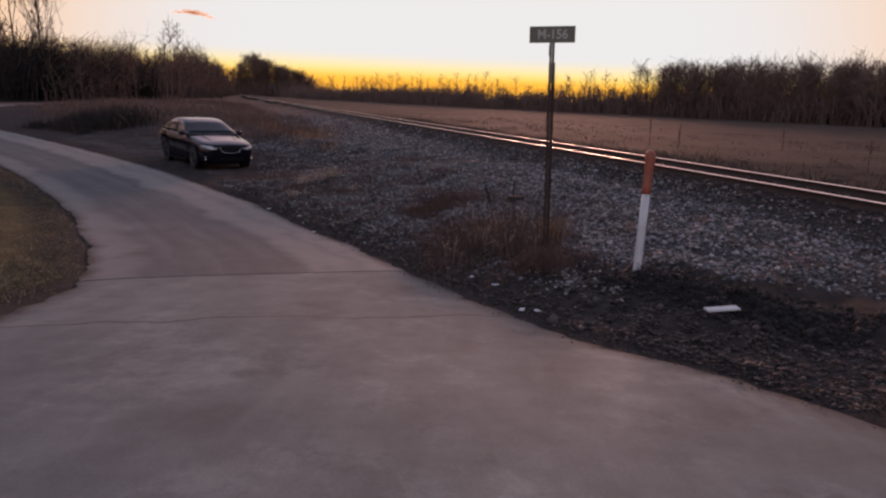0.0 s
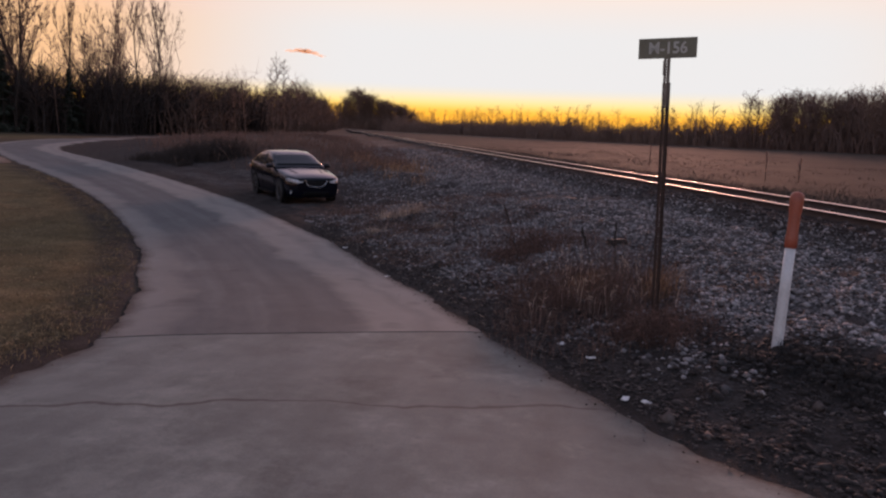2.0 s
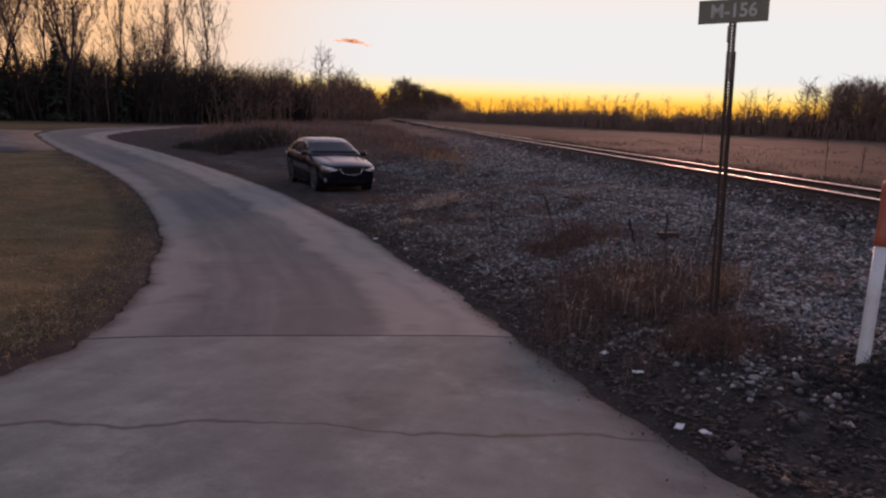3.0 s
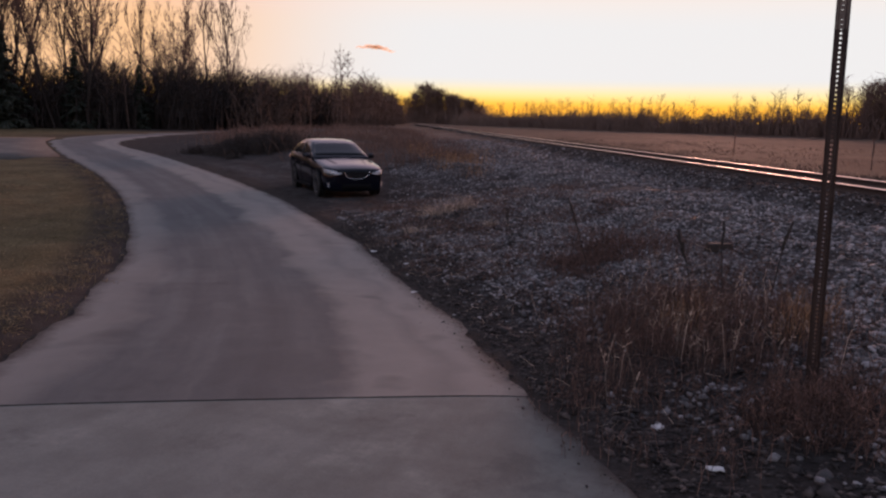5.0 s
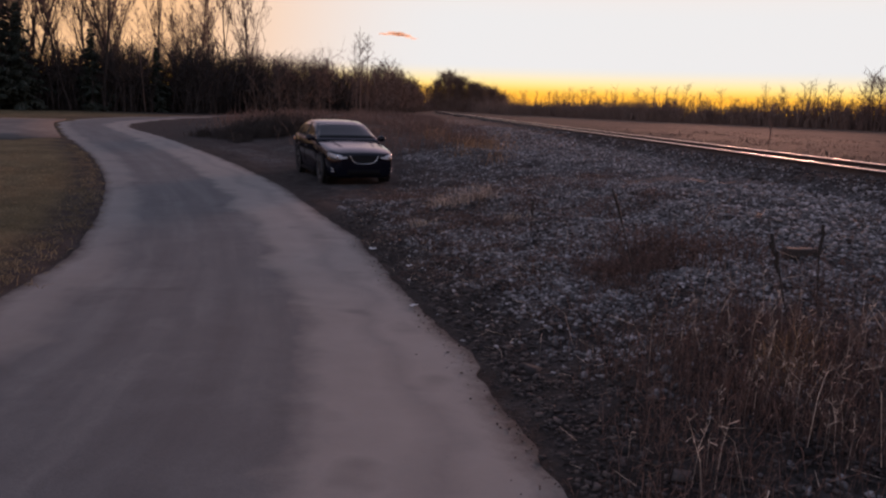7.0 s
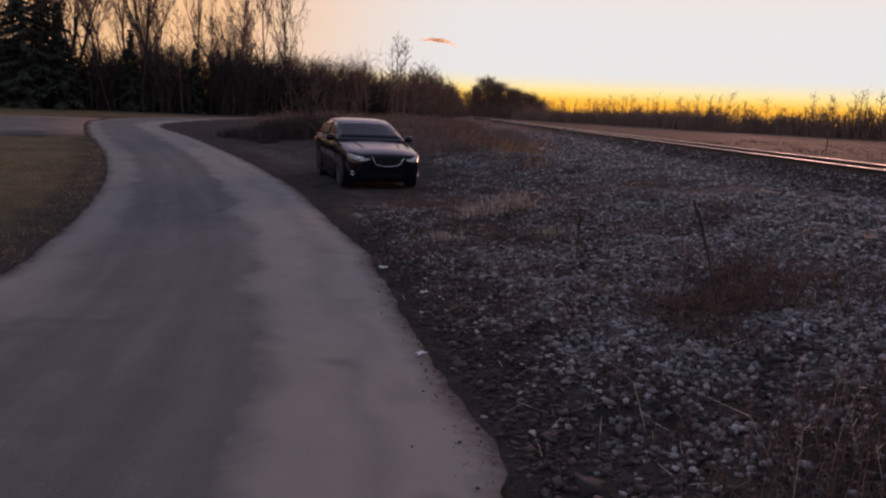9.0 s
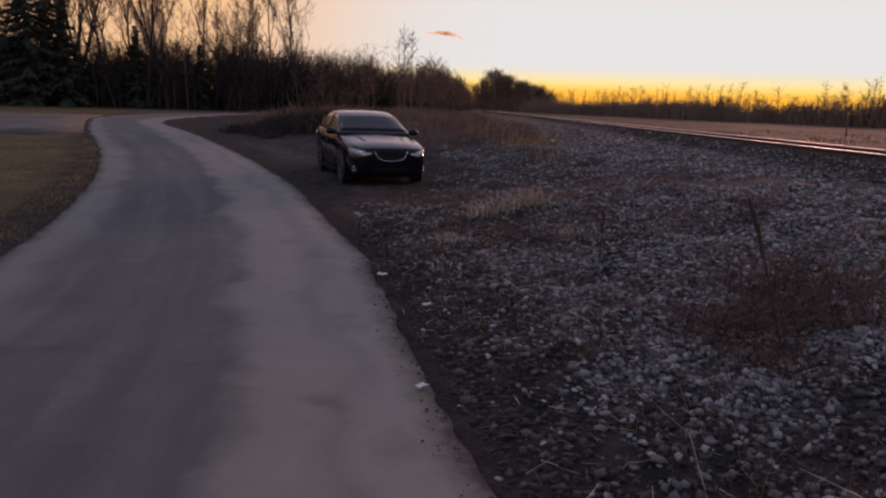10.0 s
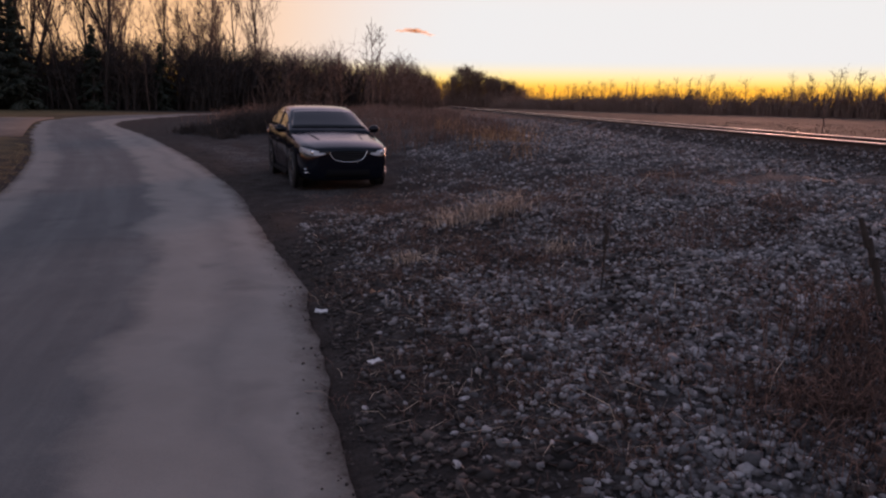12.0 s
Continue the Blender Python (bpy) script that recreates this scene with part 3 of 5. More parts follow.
def build_sign():
    base = Vector((1.275, 7.74, gz(1.275, 7.74)))
    top = Vector((1.175, 7.62, 2.86))
    up = (top - base).normalized()
    right = Vector((0.966, -0.255, 0.0))
    right = (right - up * right.dot(up)).normalized()
    back = up.cross(right)
    m = Matrix((right, back, up)).transposed().to_4x4()
    m.translation = base
    L = (top - base).length
    sign = thing("route_sign", m, "small dark green route sign on a leaning rusty channel post", "sign")
    bm = bmesh.new()
    channel(bm, 0.050, 0.03, -0.3, L - 0.40, 0.0254)
    part("post", bm, M_POST, sign, "rust-brown steel channel post with a row of holes")
    bm = bmesh.new()
    channel(bm, 0.036, 0.02, L - 0.62, L - 0.02, 0.0254, 0.009)
    bmesh.ops.translate(bm, verts=bm.verts, vec=(0.0, -0.012, 0))
    part("post_extension", bm, M_POST_TOP, sign, "narrower grey channel bolted to the post")
    bm = bmesh.new()
    box(bm, (-0.012, -0.016, L - 0.33), (-0.034, -0.001, L - 0.20), 0.004)
    part("bent_strap", bm, M_POST_TOP, sign, "bent steel strap")
    bm = bmesh.new()
    box(bm, (-0.262, -0.019, L - 0.182), (0.262, -0.016, L), 0.0012)
    plate = part("sign_plate", bm, M_SIGN, sign, "weathered dark green sign plate")
    me = text_mesh("M-156", 0.145, 0.0012)
    me.transform(Matrix.Translation((0.004, -0.0215, L - 0.093)) @ pose(0, 0, 0, 90) @ Matrix.Diagonal((0.93, 1, 1, 1)))
    put("letters", me, M_SIGN_TEXT, plate, "pale letters and digits")
    for z in (L - 0.03, L - 0.145, L - 0.43, L - 0.55):
        bm = bmesh.new()
        bmesh.ops.create_cone(bm, cap_ends=True, segments=6, radius1=0.007, radius2=0.007, depth=0.008, matrix=Matrix.Translation((0, -0.023 if z > L - 0.2 else -0.016, z)) @ pose(0, 0, 0, 90))
        part("bolt", bm, M_POST_TOP, sign)
    return sign


def lathe(bm, rings, segments=20, wobble=0.0):
    prev = None
    for r, z in rings:
        ring = [bm.verts.new((r * math.cos(2 * math.pi * k / segments), r * math.sin(2 * math.pi * k / segments), z)) for k in range(segments)]
        if prev:
            for k in range(segments):
                bm.faces.new((prev[k], prev[(k + 1) % segments], ring[(k + 1) % segments], ring[k]))
        prev = ring
    bm.faces.new(prev)
    for f in bm.faces:
        f.smooth = True
    return bm


M_MARK_WHITE = surface("marker_white", (0.42, 0.41, 0.41), (0.62, 0.61, 0.60), 5, 60, 0.45, 0, 0.1, 0.002, coords="object")
M_MARK_RED = surface("marker_red", (0.20, 0.045, 0.022), (0.36, 0.085, 0.04), 9, 60, 0.45, 0, 0.1, 0.002, coords="object")


def build_marker():
    x, y = 2.215, 6.86
    base, top = Vector((x, y, gz(x, y) - 0.02)), Vector((2.27, 6.98, 1.55))
    L = (top - base).length
    m = (top - base).to_track_quat("Z", "Y").to_matrix().to_4x4()
    m.translation = base
    post = thing("marker_post", m, "round white marker post with a faded red domed cap", "marker post")
    bm = lathe(bmesh.new(), [(0.044, -0.2), (0.044, L * 0.4), (0.043, L - 0.47)])
    part("post", bm, M_MARK_WHITE, post, "scuffed white plastic tube")
    bm = lathe(bmesh.new(), [(0.045, L - 0.475), (0.050, L - 0.47), (0.050, L - 0.39), (0.046, L - 0.33), (0.047, L - 0.2), (0.053, L - 0.15), (0.056, L - 0.085), (0.057, L - 0.05), (0.050, L - 0.022), (0.033, L - 0.006), (0.010, L)])
    part("cap", bm, M_MARK_RED, post, "faded orange-red domed cap")
    return post


build_sign()
build_marker()

# ---- trees ----
# bark set extra dark: the depth shade of dense undergrowth is in its colour
M_BARK = surface("bark", (0.015, 0.011, 0.009), (0.046, 0.034, 0.027), 1.5, 22, 0.95, 0, 0.5, 0.02)
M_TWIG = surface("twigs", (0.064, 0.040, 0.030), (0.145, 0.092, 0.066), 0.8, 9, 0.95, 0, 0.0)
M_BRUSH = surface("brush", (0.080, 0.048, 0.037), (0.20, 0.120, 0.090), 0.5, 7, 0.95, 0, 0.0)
# paler copy of the brush brown: distant sunset haze is put into the colour
M_FAR_HAZED = surface("hazed_far_brush", (0.11, 0.068, 0.050), (0.24, 0.15, 0.11), 0.3, 5, 0.95, 0, 0.0)
M_NEEDLE = surface("needles", (0.008, 0.013, 0.008), (0.024, 0.032, 0.018), 0.8, 9, 0.9, 0, 0.0)


def grow(g, height, spread, levels=4, lean=0.0, forks=3):
    """A bare tree: lists of stout and thin sticks, as (from, to, radius, radius)."""
    stout, thin = [], []

    def limb(p, d, length, r, level):
        steps = max(2, int(4 - level * 0.5))
        q = p
        for k in range(steps):
            d = (d + Vector((g.gauss(0, 0.09), g.gauss(0, 0.09), 0.05 + 0.02 * level))).normalized()
            e = q + d * (length / steps)
            ra, rb = r * (1 - 0.55 * k / steps), r * (1 - 0.55 * (k + 1) / steps)
            (stout if level < 2 else thin).append((q, e, ra, rb))
            if level < levels and (level > 0 or k >= 1):
                for _ in range(g.choice((1, 1, 2)) if level > 0 else g.choice((1, 2, 2, 3))):
                    an = g.uniform(0, 2 * math.pi)
                    tilt = g.uniform(0.35, 0.85) * spread
                    side = Vector((math.cos(an), math.sin(an), 0))
                    nd = (d * math.cos(tilt) + side * math.sin(tilt)).normalized()
                    limb(e, nd, length * g.uniform(0.40, 0.70) * (1.0 if level else 0.62), max(rb * g.uniform(0.45, 0.7), 0.006), level + 1)
            q = e
        if level < levels:
            limb(q, d, length * 0.5, r * 0.42, level + 1)

    limb(Vector((0, 0, -0.3)), Vector((lean, 0, 1)).normalized(), height * 0.80, height * 0.0105 + 0.02, 0)
    return stout, thin


def sticks(name, rows, sides):
    a = np.array([(*p, *q, r0, r1) for p, q, r0, r1 in rows])
    return mesh_from(name, *tubes(a[:, :3], a[:, 3:6], a[:, 6], a[:, 7], sides))


def tree_kind(seed, height, spread, lean=0.0, levels=4):
    g = random.Random(seed)
    stout, thin = grow(g, height, spread, levels, lean)
    if len(thin) > 720:
        thin = g.sample(thin, 720)
    return sticks("trunk", stout, 5), sticks("crown", [(p, q, max(a, 0.030), max(b, 0.019)) for p, q, a, b in thin], 3)


TREE_KINDS = [tree_kind(20 + i, 13.0, sp, ln) for i, (sp, ln) in enumerate([(0.55, 0.0), (0.4, 0.05), (0.85, -0.05), (0.5, 0.12), (0.7, 0.0), (0.35, -0.1), (0.65, 0.2)])]


def bare_tree(x, y, k, scale, turn, label="bare deciduous tree with many fine twigs", group="bare trees at the wood's edge"):
    t = thing("bare_tree", pose(x, y, gz(x, y), 0, 0, turn), label, "tree", group)
    t.scale = (scale, scale, scale)
    trunk, crown = TREE_KINDS[k % len(TREE_KINDS)]
    put("trunk", trunk, M_BARK, t)
    put("crown", crown, M_TWIG, t)
    return t


def conifer_kind(seed, height):
    g = random.Random(seed)
    trunk = [(Vector((0, 0, -0.2)), Vector((0, 0, height)), height * 0.014 + 0.04, 0.015)]
    boughs = []
    z = height * 0.06
    while z < height * 0.985:
        reach = (height - z) ** 0.9 * 0.36 * g.uniform(0.45, 1.15) + 0.15
        for _ in range(g.randint(5, 7)):
            an = g.uniform(0, 6.283)
            r = reach * g.uniform(0.6, 1.1)
            d = Vector((math.cos(an), math.sin(an), 0))
            tip = Vector((0, 0, z)) + d * r + Vector((0, 0, -0.28 * r + g.uniform(-0.1, 0.1)))
            o = Vector((0, 0, z))
            boughs.append((o, tip, 0.05, 0.02))
            n = max(4, int(r * 13))
            for k in range(n):
                c = o.lerp(tip, (k + 0.6) / n)
                side = Vector((-d.y, d.x, 0)) * g.choice((-1, 1)) * g.uniform(0.15, 0.42) * (0.5 + 0.25 * r)
                boughs.append((c, c + side + d * g.uniform(0.0, 0.25) + Vector((0, 0, g.uniform(-0.34, -0.02))), g.uniform(0.08, 0.15), 0.02))
        z += g.uniform(0.22, 0.36) * (0.6 + height / 26)
    return sticks("trunk", trunk, 7), sticks("crown", boughs, 3)


CONIFERS = [conifer_kind(5, 12.0), conifer_kind(6, 9.0)]


def conifer(x, y, k, scale, turn):
    t = thing("spruce_tree", pose(x, y, gz(x, y), 0, 0, turn), "dark evergreen spruce with drooping boughs", "tree", "spruces at the wood's edge")
    t.scale = (scale, scale, scale)
    put("trunk", CONIFERS[k][0], M_BARK, t)
    put("crown", CONIFERS[k][1], M_NEEDLE, t)
    return t


def thicket(name, spots, seed, stems, height, label, width=2.2, r=0.02, twigs=5, material=None):
    """A belt of bare brush: arching stems with side twigs round each spot (x, y, size)."""
    g = np.random.default_rng(seed)
    spots = np.array(spots, float)
    n = len(spots) * stems
    c = np.repeat(spots, stems, axis=0)
    b = c[:, :2] + g.normal(0, width * 0.5, (n, 2)) * c[:, 2:3]
    z0 = ground_z(b[:, 0], b[:, 1], False) - 0.05
    h = height * c[:, 2] * g.uniform(0.35, 1.0, n) ** 0.8 * (1 - 0.35 * np.minimum(np.hypot(*(b - c[:, :2]).T) / (width * c[:, 2]), 1))
    out = g.normal(0, 0.26, (n, 2)) * h[:, None]
    p0 = np.column_stack([b, z0])
    p1 = np.column_stack([b + out * 0.35, z0 + h * 0.55])
    p2 = np.column_stack([b + out, z0 + h])
    sets = [tubes(p0, p1, np.full(n, r * 1.3), np.full(n, r), 3), tubes(p1, p2, np.full(n, r), np.full(n, r * 0.35), 3)]
    for _ in range(twigs):
        k = g.uniform(0.15, 0.95, n)[:, None]
        o = np.where(k < 0.55, p0 + (p1 - p0) * k / 0.55, p1 + (p2 - p1) * (k - 0.55) / 0.45)
        d = np.column_stack([g.normal(0, 0.22, (n, 2)), g.uniform(0.02, 0.35, n)]) * h[:, None] * 0.8
        sets.append(tubes(o, o + d, np.full(n, r * 0.8), np.full(n, r * 0.3), 3))
    ob = put(name, mesh_from(name, *joined(sets)), material or M_BRUSH)
    return tagged(ob, label, "brush", kind="stuff")


def far_trees(name, spots, seed, twigs, label, r=0.09, stem=0.013, material=None):
    """Far woods: a trunk and a crown of twigs on each spot (x, y, height, crown width, foot of the crown as a share)."""
    g = np.random.default_rng(seed)
    s = np.array(spots, float)
    z0 = ground_z(s[:, 0], s[:, 1], False) - 0.15
    p0 = np.column_stack([s[:, :2], z0])
    p1 = np.column_stack([s[:, :2] + g.normal(0, 0.03, (len(s), 2)) * s[:, 2:3], z0 + s[:, 2] * 0.97])
    sets = [tubes(p0, p1, stem * s[:, 2] + r * 0.5, np.full(len(s), r * 0.5), 5)]
    i = np.repeat(np.arange(len(s)), twigs)
    n = len(i)
    k = s[i, 4] + (1 - s[i, 4]) * g.random(n) * 0.93
    o = p0[i] + (p1[i] - p0[i]) * k[:, None]
    reach = s[i, 3] * 0.5 * np.sqrt(np.clip(1 - ((k - s[i, 4]) / (1 - s[i, 4]) * 1.5 - 0.5) ** 2 * 0.8, 0.08, 1)) * g.uniform(0.5, 1.1, n)
    an = g.uniform(0, 6.283, n)
    d = np.column_stack([np.cos(an) * reach, np.sin(an) * reach, reach * g.uniform(0.3, 1.3, n)])
    mid = o + d * 0.5 + g.normal(0, 0.12, (n, 3)) * reach[:, None]
    tip = o + d + g.normal(0, 0.15, (n, 3)) * reach[:, None]
    sets += [tubes(o, mid, np.full(n, r), np.full(n, r * 0.7), 3), tubes(mid, tip, np.full(n, r * 0.7), np.full(n, r * 0.25), 3)]
    for _ in range(3):
        t2 = mid + (tip - mid) * g.random(n)[:, None]
        e = t2 + g.normal(0, 0.30, (n, 3)) * reach[:, None] + np.array([0, 0, 0.15]) * reach[:, None]
        sets.append(tubes(t2, e, np.full(n, r * 0.5), np.full(n, r * 0.2), 3))
    ob = put(name, mesh_from(name, *joined(sets)), material or M_TWIG)
    return tagged(ob, label, "woods", kind="stuff")


def along(points, step, g, jitter):
    out = []
    for (ax, ay), (bx, by) in zip(points[:-1], points[1:]):
        L = math.hypot(bx - ax, by - ay)
        for k in range(max(1, int(L / step))):
            f = (k + g.random()) / max(1, int(L / step))
            out.append((ax + (bx - ax) * f + g.gauss(0, jitter), ay + (by - ay) * f + g.gauss(0, jitter)))
    return out


def from_start(bearing, dist):
    """Plan place by bearing from +y (degrees, clockwise) and distance from the start."""
    a = radians(bearing)
    return 0.5 + dist * math.sin(a), -0.9 + dist * math.cos(a)


def build_woods():
    g = random.Random(9)
    # the near wood west of the road's bend
    front = [(-92, 44), (-76, 62), (-63, 76), (-60, 92), (-58, 112)]
    for i, (x, y) in enumerate(along(front[:3] + [(-61.5, 97)], 1.7, g, 2.2)):
        bare_tree(x - 3, y + 3, i + g.randint(0, 3), g.choice((0.45, 0.6, 0.8, 1.0, 1.15, 1.3)) * g.uniform(0.9, 1.1), g.uniform(0, 360))
    for i, (x, y) in enumerate(along([(-104, 56), (-82, 80), (-72, 104)], 2.8, g, 3.5)):
        bare_tree(x, y, i, g.uniform(0.9, 1.4), g.uniform(0, 360))
    for i, (x, y) in enumerate(along([(-90, 43), (-74, 59), (-63, 71)], 2.0, g, 1.6)):
        bare_tree(x, y, i + 2, g.uniform(0.9, 1.4), g.uniform(0, 360))
    for x, y, k, s in [(-78, 60, 0, 1.25), (-74, 62, 0, 1.0), (-64, 71, 1, 1.0), (-70, 65, 0, 1.15), (-84, 52, 0, 1.3), (-88, 48, 0, 1.1), (-61, 78, 1, 0.85), (-80, 57, 0, 1.0), (-67.5, 60.5, 0, 1.4), (-66, 63.5, 1, 1.2)]:
        conifer(x, y, k, s, g.uniform(0, 360))
    far_trees("slender_trees", [(x, y, g.uniform(6, 14), g.uniform(2, 4), g.uniform(0.25, 0.5)) for x, y in along(front[:3] + [(-61.5, 97)], 1.1, g, 2.2)] + [(-38.2, 86, 10.6, 2.2, 0.4), (-37.6, 86.8, 9.6, 2.0, 0.4), (-39.2, 87, 9.0, 2.2, 0.4)], 45, 26, "slender bare saplings at the wood's edge", 0.035, 0.005)
    spots = [(x, y, g.uniform(0.8, 1.25)) for x, y in along(front, 0.9, g, 2.2)] + [(x, y, g.uniform(0.9, 1.4)) for x, y in along([(-100, 50), (-80, 72), (-70, 90), (-66, 115)], 1.2, g, 3.0)]
    # dark bark colour here replaces the shade that sparse stems don't cast
    thicket("undergrowth", spots, 31, 48, 8.6, "dense dark bare undergrowth along the wood's edge", 2.6, 0.052, 4, M_BARK)
    # the belt of trees that follows the track towards the gap
    belt = [sw(-17, 105), sw(-15, 135), sw(-9, 180), sw(-6, 225), sw(-3, 290), sw(0, 380), sw(2, 480)]
    far_trees("tree_belt", [(x, y, g.uniform(6, 9.2), g.uniform(3.5, 6.0), g.uniform(0.12, 0.3)) for x, y in along(belt[:3], 1.2, g, 2.8)], 41, 50, "bare tree belt along the railway", 0.04, 0.008)
    far_trees("tree_belt", [(x, y, g.uniform(8, 13.5), g.uniform(4.5, 7), g.uniform(0.12, 0.3)) for x, y in along(belt[2:], 1.2, g, 2.8)], 40, 24, "bare tree belt along the railway", 0.085)
    thicket("belt_undergrowth", [(x, y, g.uniform(0.9, 1.4)) for x, y in along(belt, 1.1, g, 2.5)], 32, 17, 5.2, "brown bare brush under the tree belt", 3.2, 0.07, 3, M_TWIG)
    # these far growths take the brush colour lightened to stand for haze
    # beyond the field: a clump by the gap, a low hedgerow with scattered trees, and a wood
    clump = [sw(13.5, 585), sw(26, 590), sw(42, 592), sw(66, 580)]
    far_trees("far_clump", [(x, y, min(38.5 - 0.40 * (x * N[0] + y * N[1] - 15), 20.5 + 1.6 * max(x * N[0] + y * N[1] - 13, 0)) * g.uniform(0.85, 1.0), g.uniform(9, 13), 0.05) for x, y in along(clump, 0.7, g, 2.5)], 42, 64, "round clump of bare trees beside the railway", 0.17, 0.013, M_FAR_HAZED)
    thicket("clump_undergrowth", [(x, y, g.uniform(0.8, 1.2)) for x, y in along(clump, 0.8, g, 4)], 35, 34, 15.0, "brown brush under the far clump", 6.0, 0.2, 3, M_FAR_HAZED)
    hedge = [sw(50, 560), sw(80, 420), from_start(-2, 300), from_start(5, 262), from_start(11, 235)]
    far_trees("far_hedgerow_trees", [(x, y, g.uniform(7.5, 16), g.uniform(3, 6), 0.25) for x, y in along(hedge, 2.8, g, 7)], 43, 30, "thin bare trees in a far hedgerow", 0.06, 0.009, M_FAR_HAZED)
    thicket("far_hedgerow", [(x, y, g.uniform(0.8, 1.2)) for x, y in along(hedge, 1.0, g, 4)], 33, 22, 8.8, "low brown hedgerow across the field", 5.0, 0.125, 2, M_FAR_HAZED)
    wood = [(43, 232), (67, 203), (91, 174), (118, 140), (150, 100)]
    spots = []
    for off in (0, 7, 14, 24, 36):
        spots += [(x + off * 0.8, y + off * 0.6, g.uniform(13, 16.5), g.uniform(6.5, 9.5), g.uniform(0.1, 0.3)) for x, y in along(wood, 2.8, g, 2.0)]
    far_trees("far_wood", spots, 44, 66, "bare wood beyond the field", 0.09, 0.012, M_FAR_HAZED)
    thicket("wood_undergrowth", [(x, y, g.uniform(0.8, 1.2)) for x, y in along(wood, 1.4, g, 3)] + [(x + 12, y + 9, g.uniform(0.8, 1.3)) for x, y in along(wood, 1.4, g, 4)], 34, 24, 9.5, "dark brush under the far wood", 5.0, 0.12, 3)


build_woods()


# ---- parked car ----
M_PAINT = plain("car_paint", (0.003, 0.004, 0.008), 0.12, 0.0, 0.0)
M_PAINT.node_tree.nodes["Principled BSDF"].inputs["Specular IOR Level"].default_value = 0.26
M_GLASS = plain("tinted_glass", (0.010, 0.011, 0.012), 0.06, 0.0, 0.0)
M_GLASS.node_tree.nodes["Principled BSDF"].inputs["Specular IOR Level"].default_value = 0.38
M_TYRE = surface("tyre_rubber", (0.006, 0.006, 0.006), (0.016, 0.015, 0.015), 8, 60, 0.85, 0, 0.2, 0.003, coords="object")
M_ALLOY = plain("alloy", (0.09, 0.09, 0.095), 0.5, 1.0)
M_CHROME = plain("chrome", (0.75, 0.75, 0.77), 0.12, 1.0)
M_TRIM = plain("black_trim", (0.004, 0.004, 0.0045), 0.8)
M_TRIM.node_tree.nodes["Principled BSDF"].inputs["Specular IOR Level"].default_value = 0.1
M_LAMP = plain("lamp_lens", (0.36, 0.37, 0.40), 0.30, 0.1, 0.2)
M_AMBER = plain("amber_lens", (0.45, 0.16, 0.03), 0.2, 0.0, 1.0)

# stations along the car: x forward of the front axle, half width, underside, shoulder height, middle height
CAR_BODY = np.array([
    (0.95, 0.46, 0.30, 0.695, 0.72), (0.925, 0.62, 0.23, 0.735, 0.76), (0.83, 0.765, 0.20, 0.77, 0.805), (0.55, 0.855, 0.19, 0.82, 0.875), (0.10, 0.885, 0.18, 0.88, 0.935),
    (-0.40, 0.90, 0.18, 0.945, 1.00), (-0.75, 0.92, 0.18, 0.975, 1.02), (-1.4, 0.92, 0.18, 0.985, 1.0), (-2.3, 0.92, 0.18, 1.005, 1.02), (-3.0, 0.915, 0.19, 1.04, 1.07),
    (-3.45, 0.885, 0.22, 1.06, 1.11), (-3.78, 0.82, 0.28, 1.03, 1.09), (-3.90, 0.70, 0.36, 0.93, 0.96)])
CAR_ROOF = np.array([(-0.55, 1.005), (-0.90, 1.165), (-1.25, 1.335), (-1.45, 1.412), (-1.75, 1.458), (-2.10, 1.475), (-2.45, 1.458), (-2.78, 1.385), (-3.10, 1.245), (-3.42, 1.09)])


def fine(table, n):
    """The rows of a table, with n smooth steps between each two."""
    out = []
    for i in range(len(table) - 1):
        p = [table[max(i - 1, 0)], table[i], table[i + 1], table[min(i + 2, len(table) - 1)]]
        for k in range(n):
            u = k / n
            out.append(0.5 * (2 * p[1] + (p[2] - p[0]) * u + (2 * p[0] - 5 * p[1] + 4 * p[2] - p[3]) * u * u + (3 * p[1] - p[0] - 3 * p[2] + p[3]) * u ** 3))
    return np.array(out + [table[-1]])


def loft(sections, cap=True):
    n, k = len(sections), len(sections[0])
    v = np.concatenate(sections)
    f = [(i * k + j, i * k + (j + 1) % k, (i + 1) * k + (j + 1) % k, (i + 1) * k + j) for i in range(n - 1) for j in range(k)]
    bm = bmesh.new()
    vs = [bm.verts.new(p) for p in v]
    for q in f:
        bm.faces.new([vs[a] for a in q])
    if cap:
        bm.faces.new(vs[:k][::-1])
        bm.faces.new(vs[-k:])
    bmesh.ops.recalc_face_normals(bm, faces=bm.faces)
    for q in bm.faces:
        q.smooth = True
    return bm


def belt_z(x):
    t = CAR_BODY[::-1]
    return float(np.interp(x, t[:, 0], t[:, 3]))


def half_width(x):
    t = CAR_BODY[::-1]
    return float(np.interp(x, t[:, 0], t[:, 1]))


def roof_section(x, top):
    zb = belt_z(x) - 0.02
    wb = half_width(x) - 0.055
    rise = max(top - zb, 0.0)
    we = wb - 0.43 * max(rise - 0.04, 0.0)
    ze = zb + rise * 0.88
    return wb, zb, we, ze


def glass_strip(rows):
    bm = bmesh.new()
    grid = [[bm.verts.new(p) for p in row] for row in rows]
    for a, b in zip(grid[:-1], grid[1:]):
        for k in range(len(a) - 1):
            bm.faces.new((a[k], a[k + 1], b[k + 1], b[k]))
    bmesh.ops.recalc_face_normals(bm, faces=bm.faces)
    r = bmesh.ops.solidify(bm, geom=bm.faces[:], thickness=0.004)
    for q in bm.faces:
        q.smooth = True
    return bm


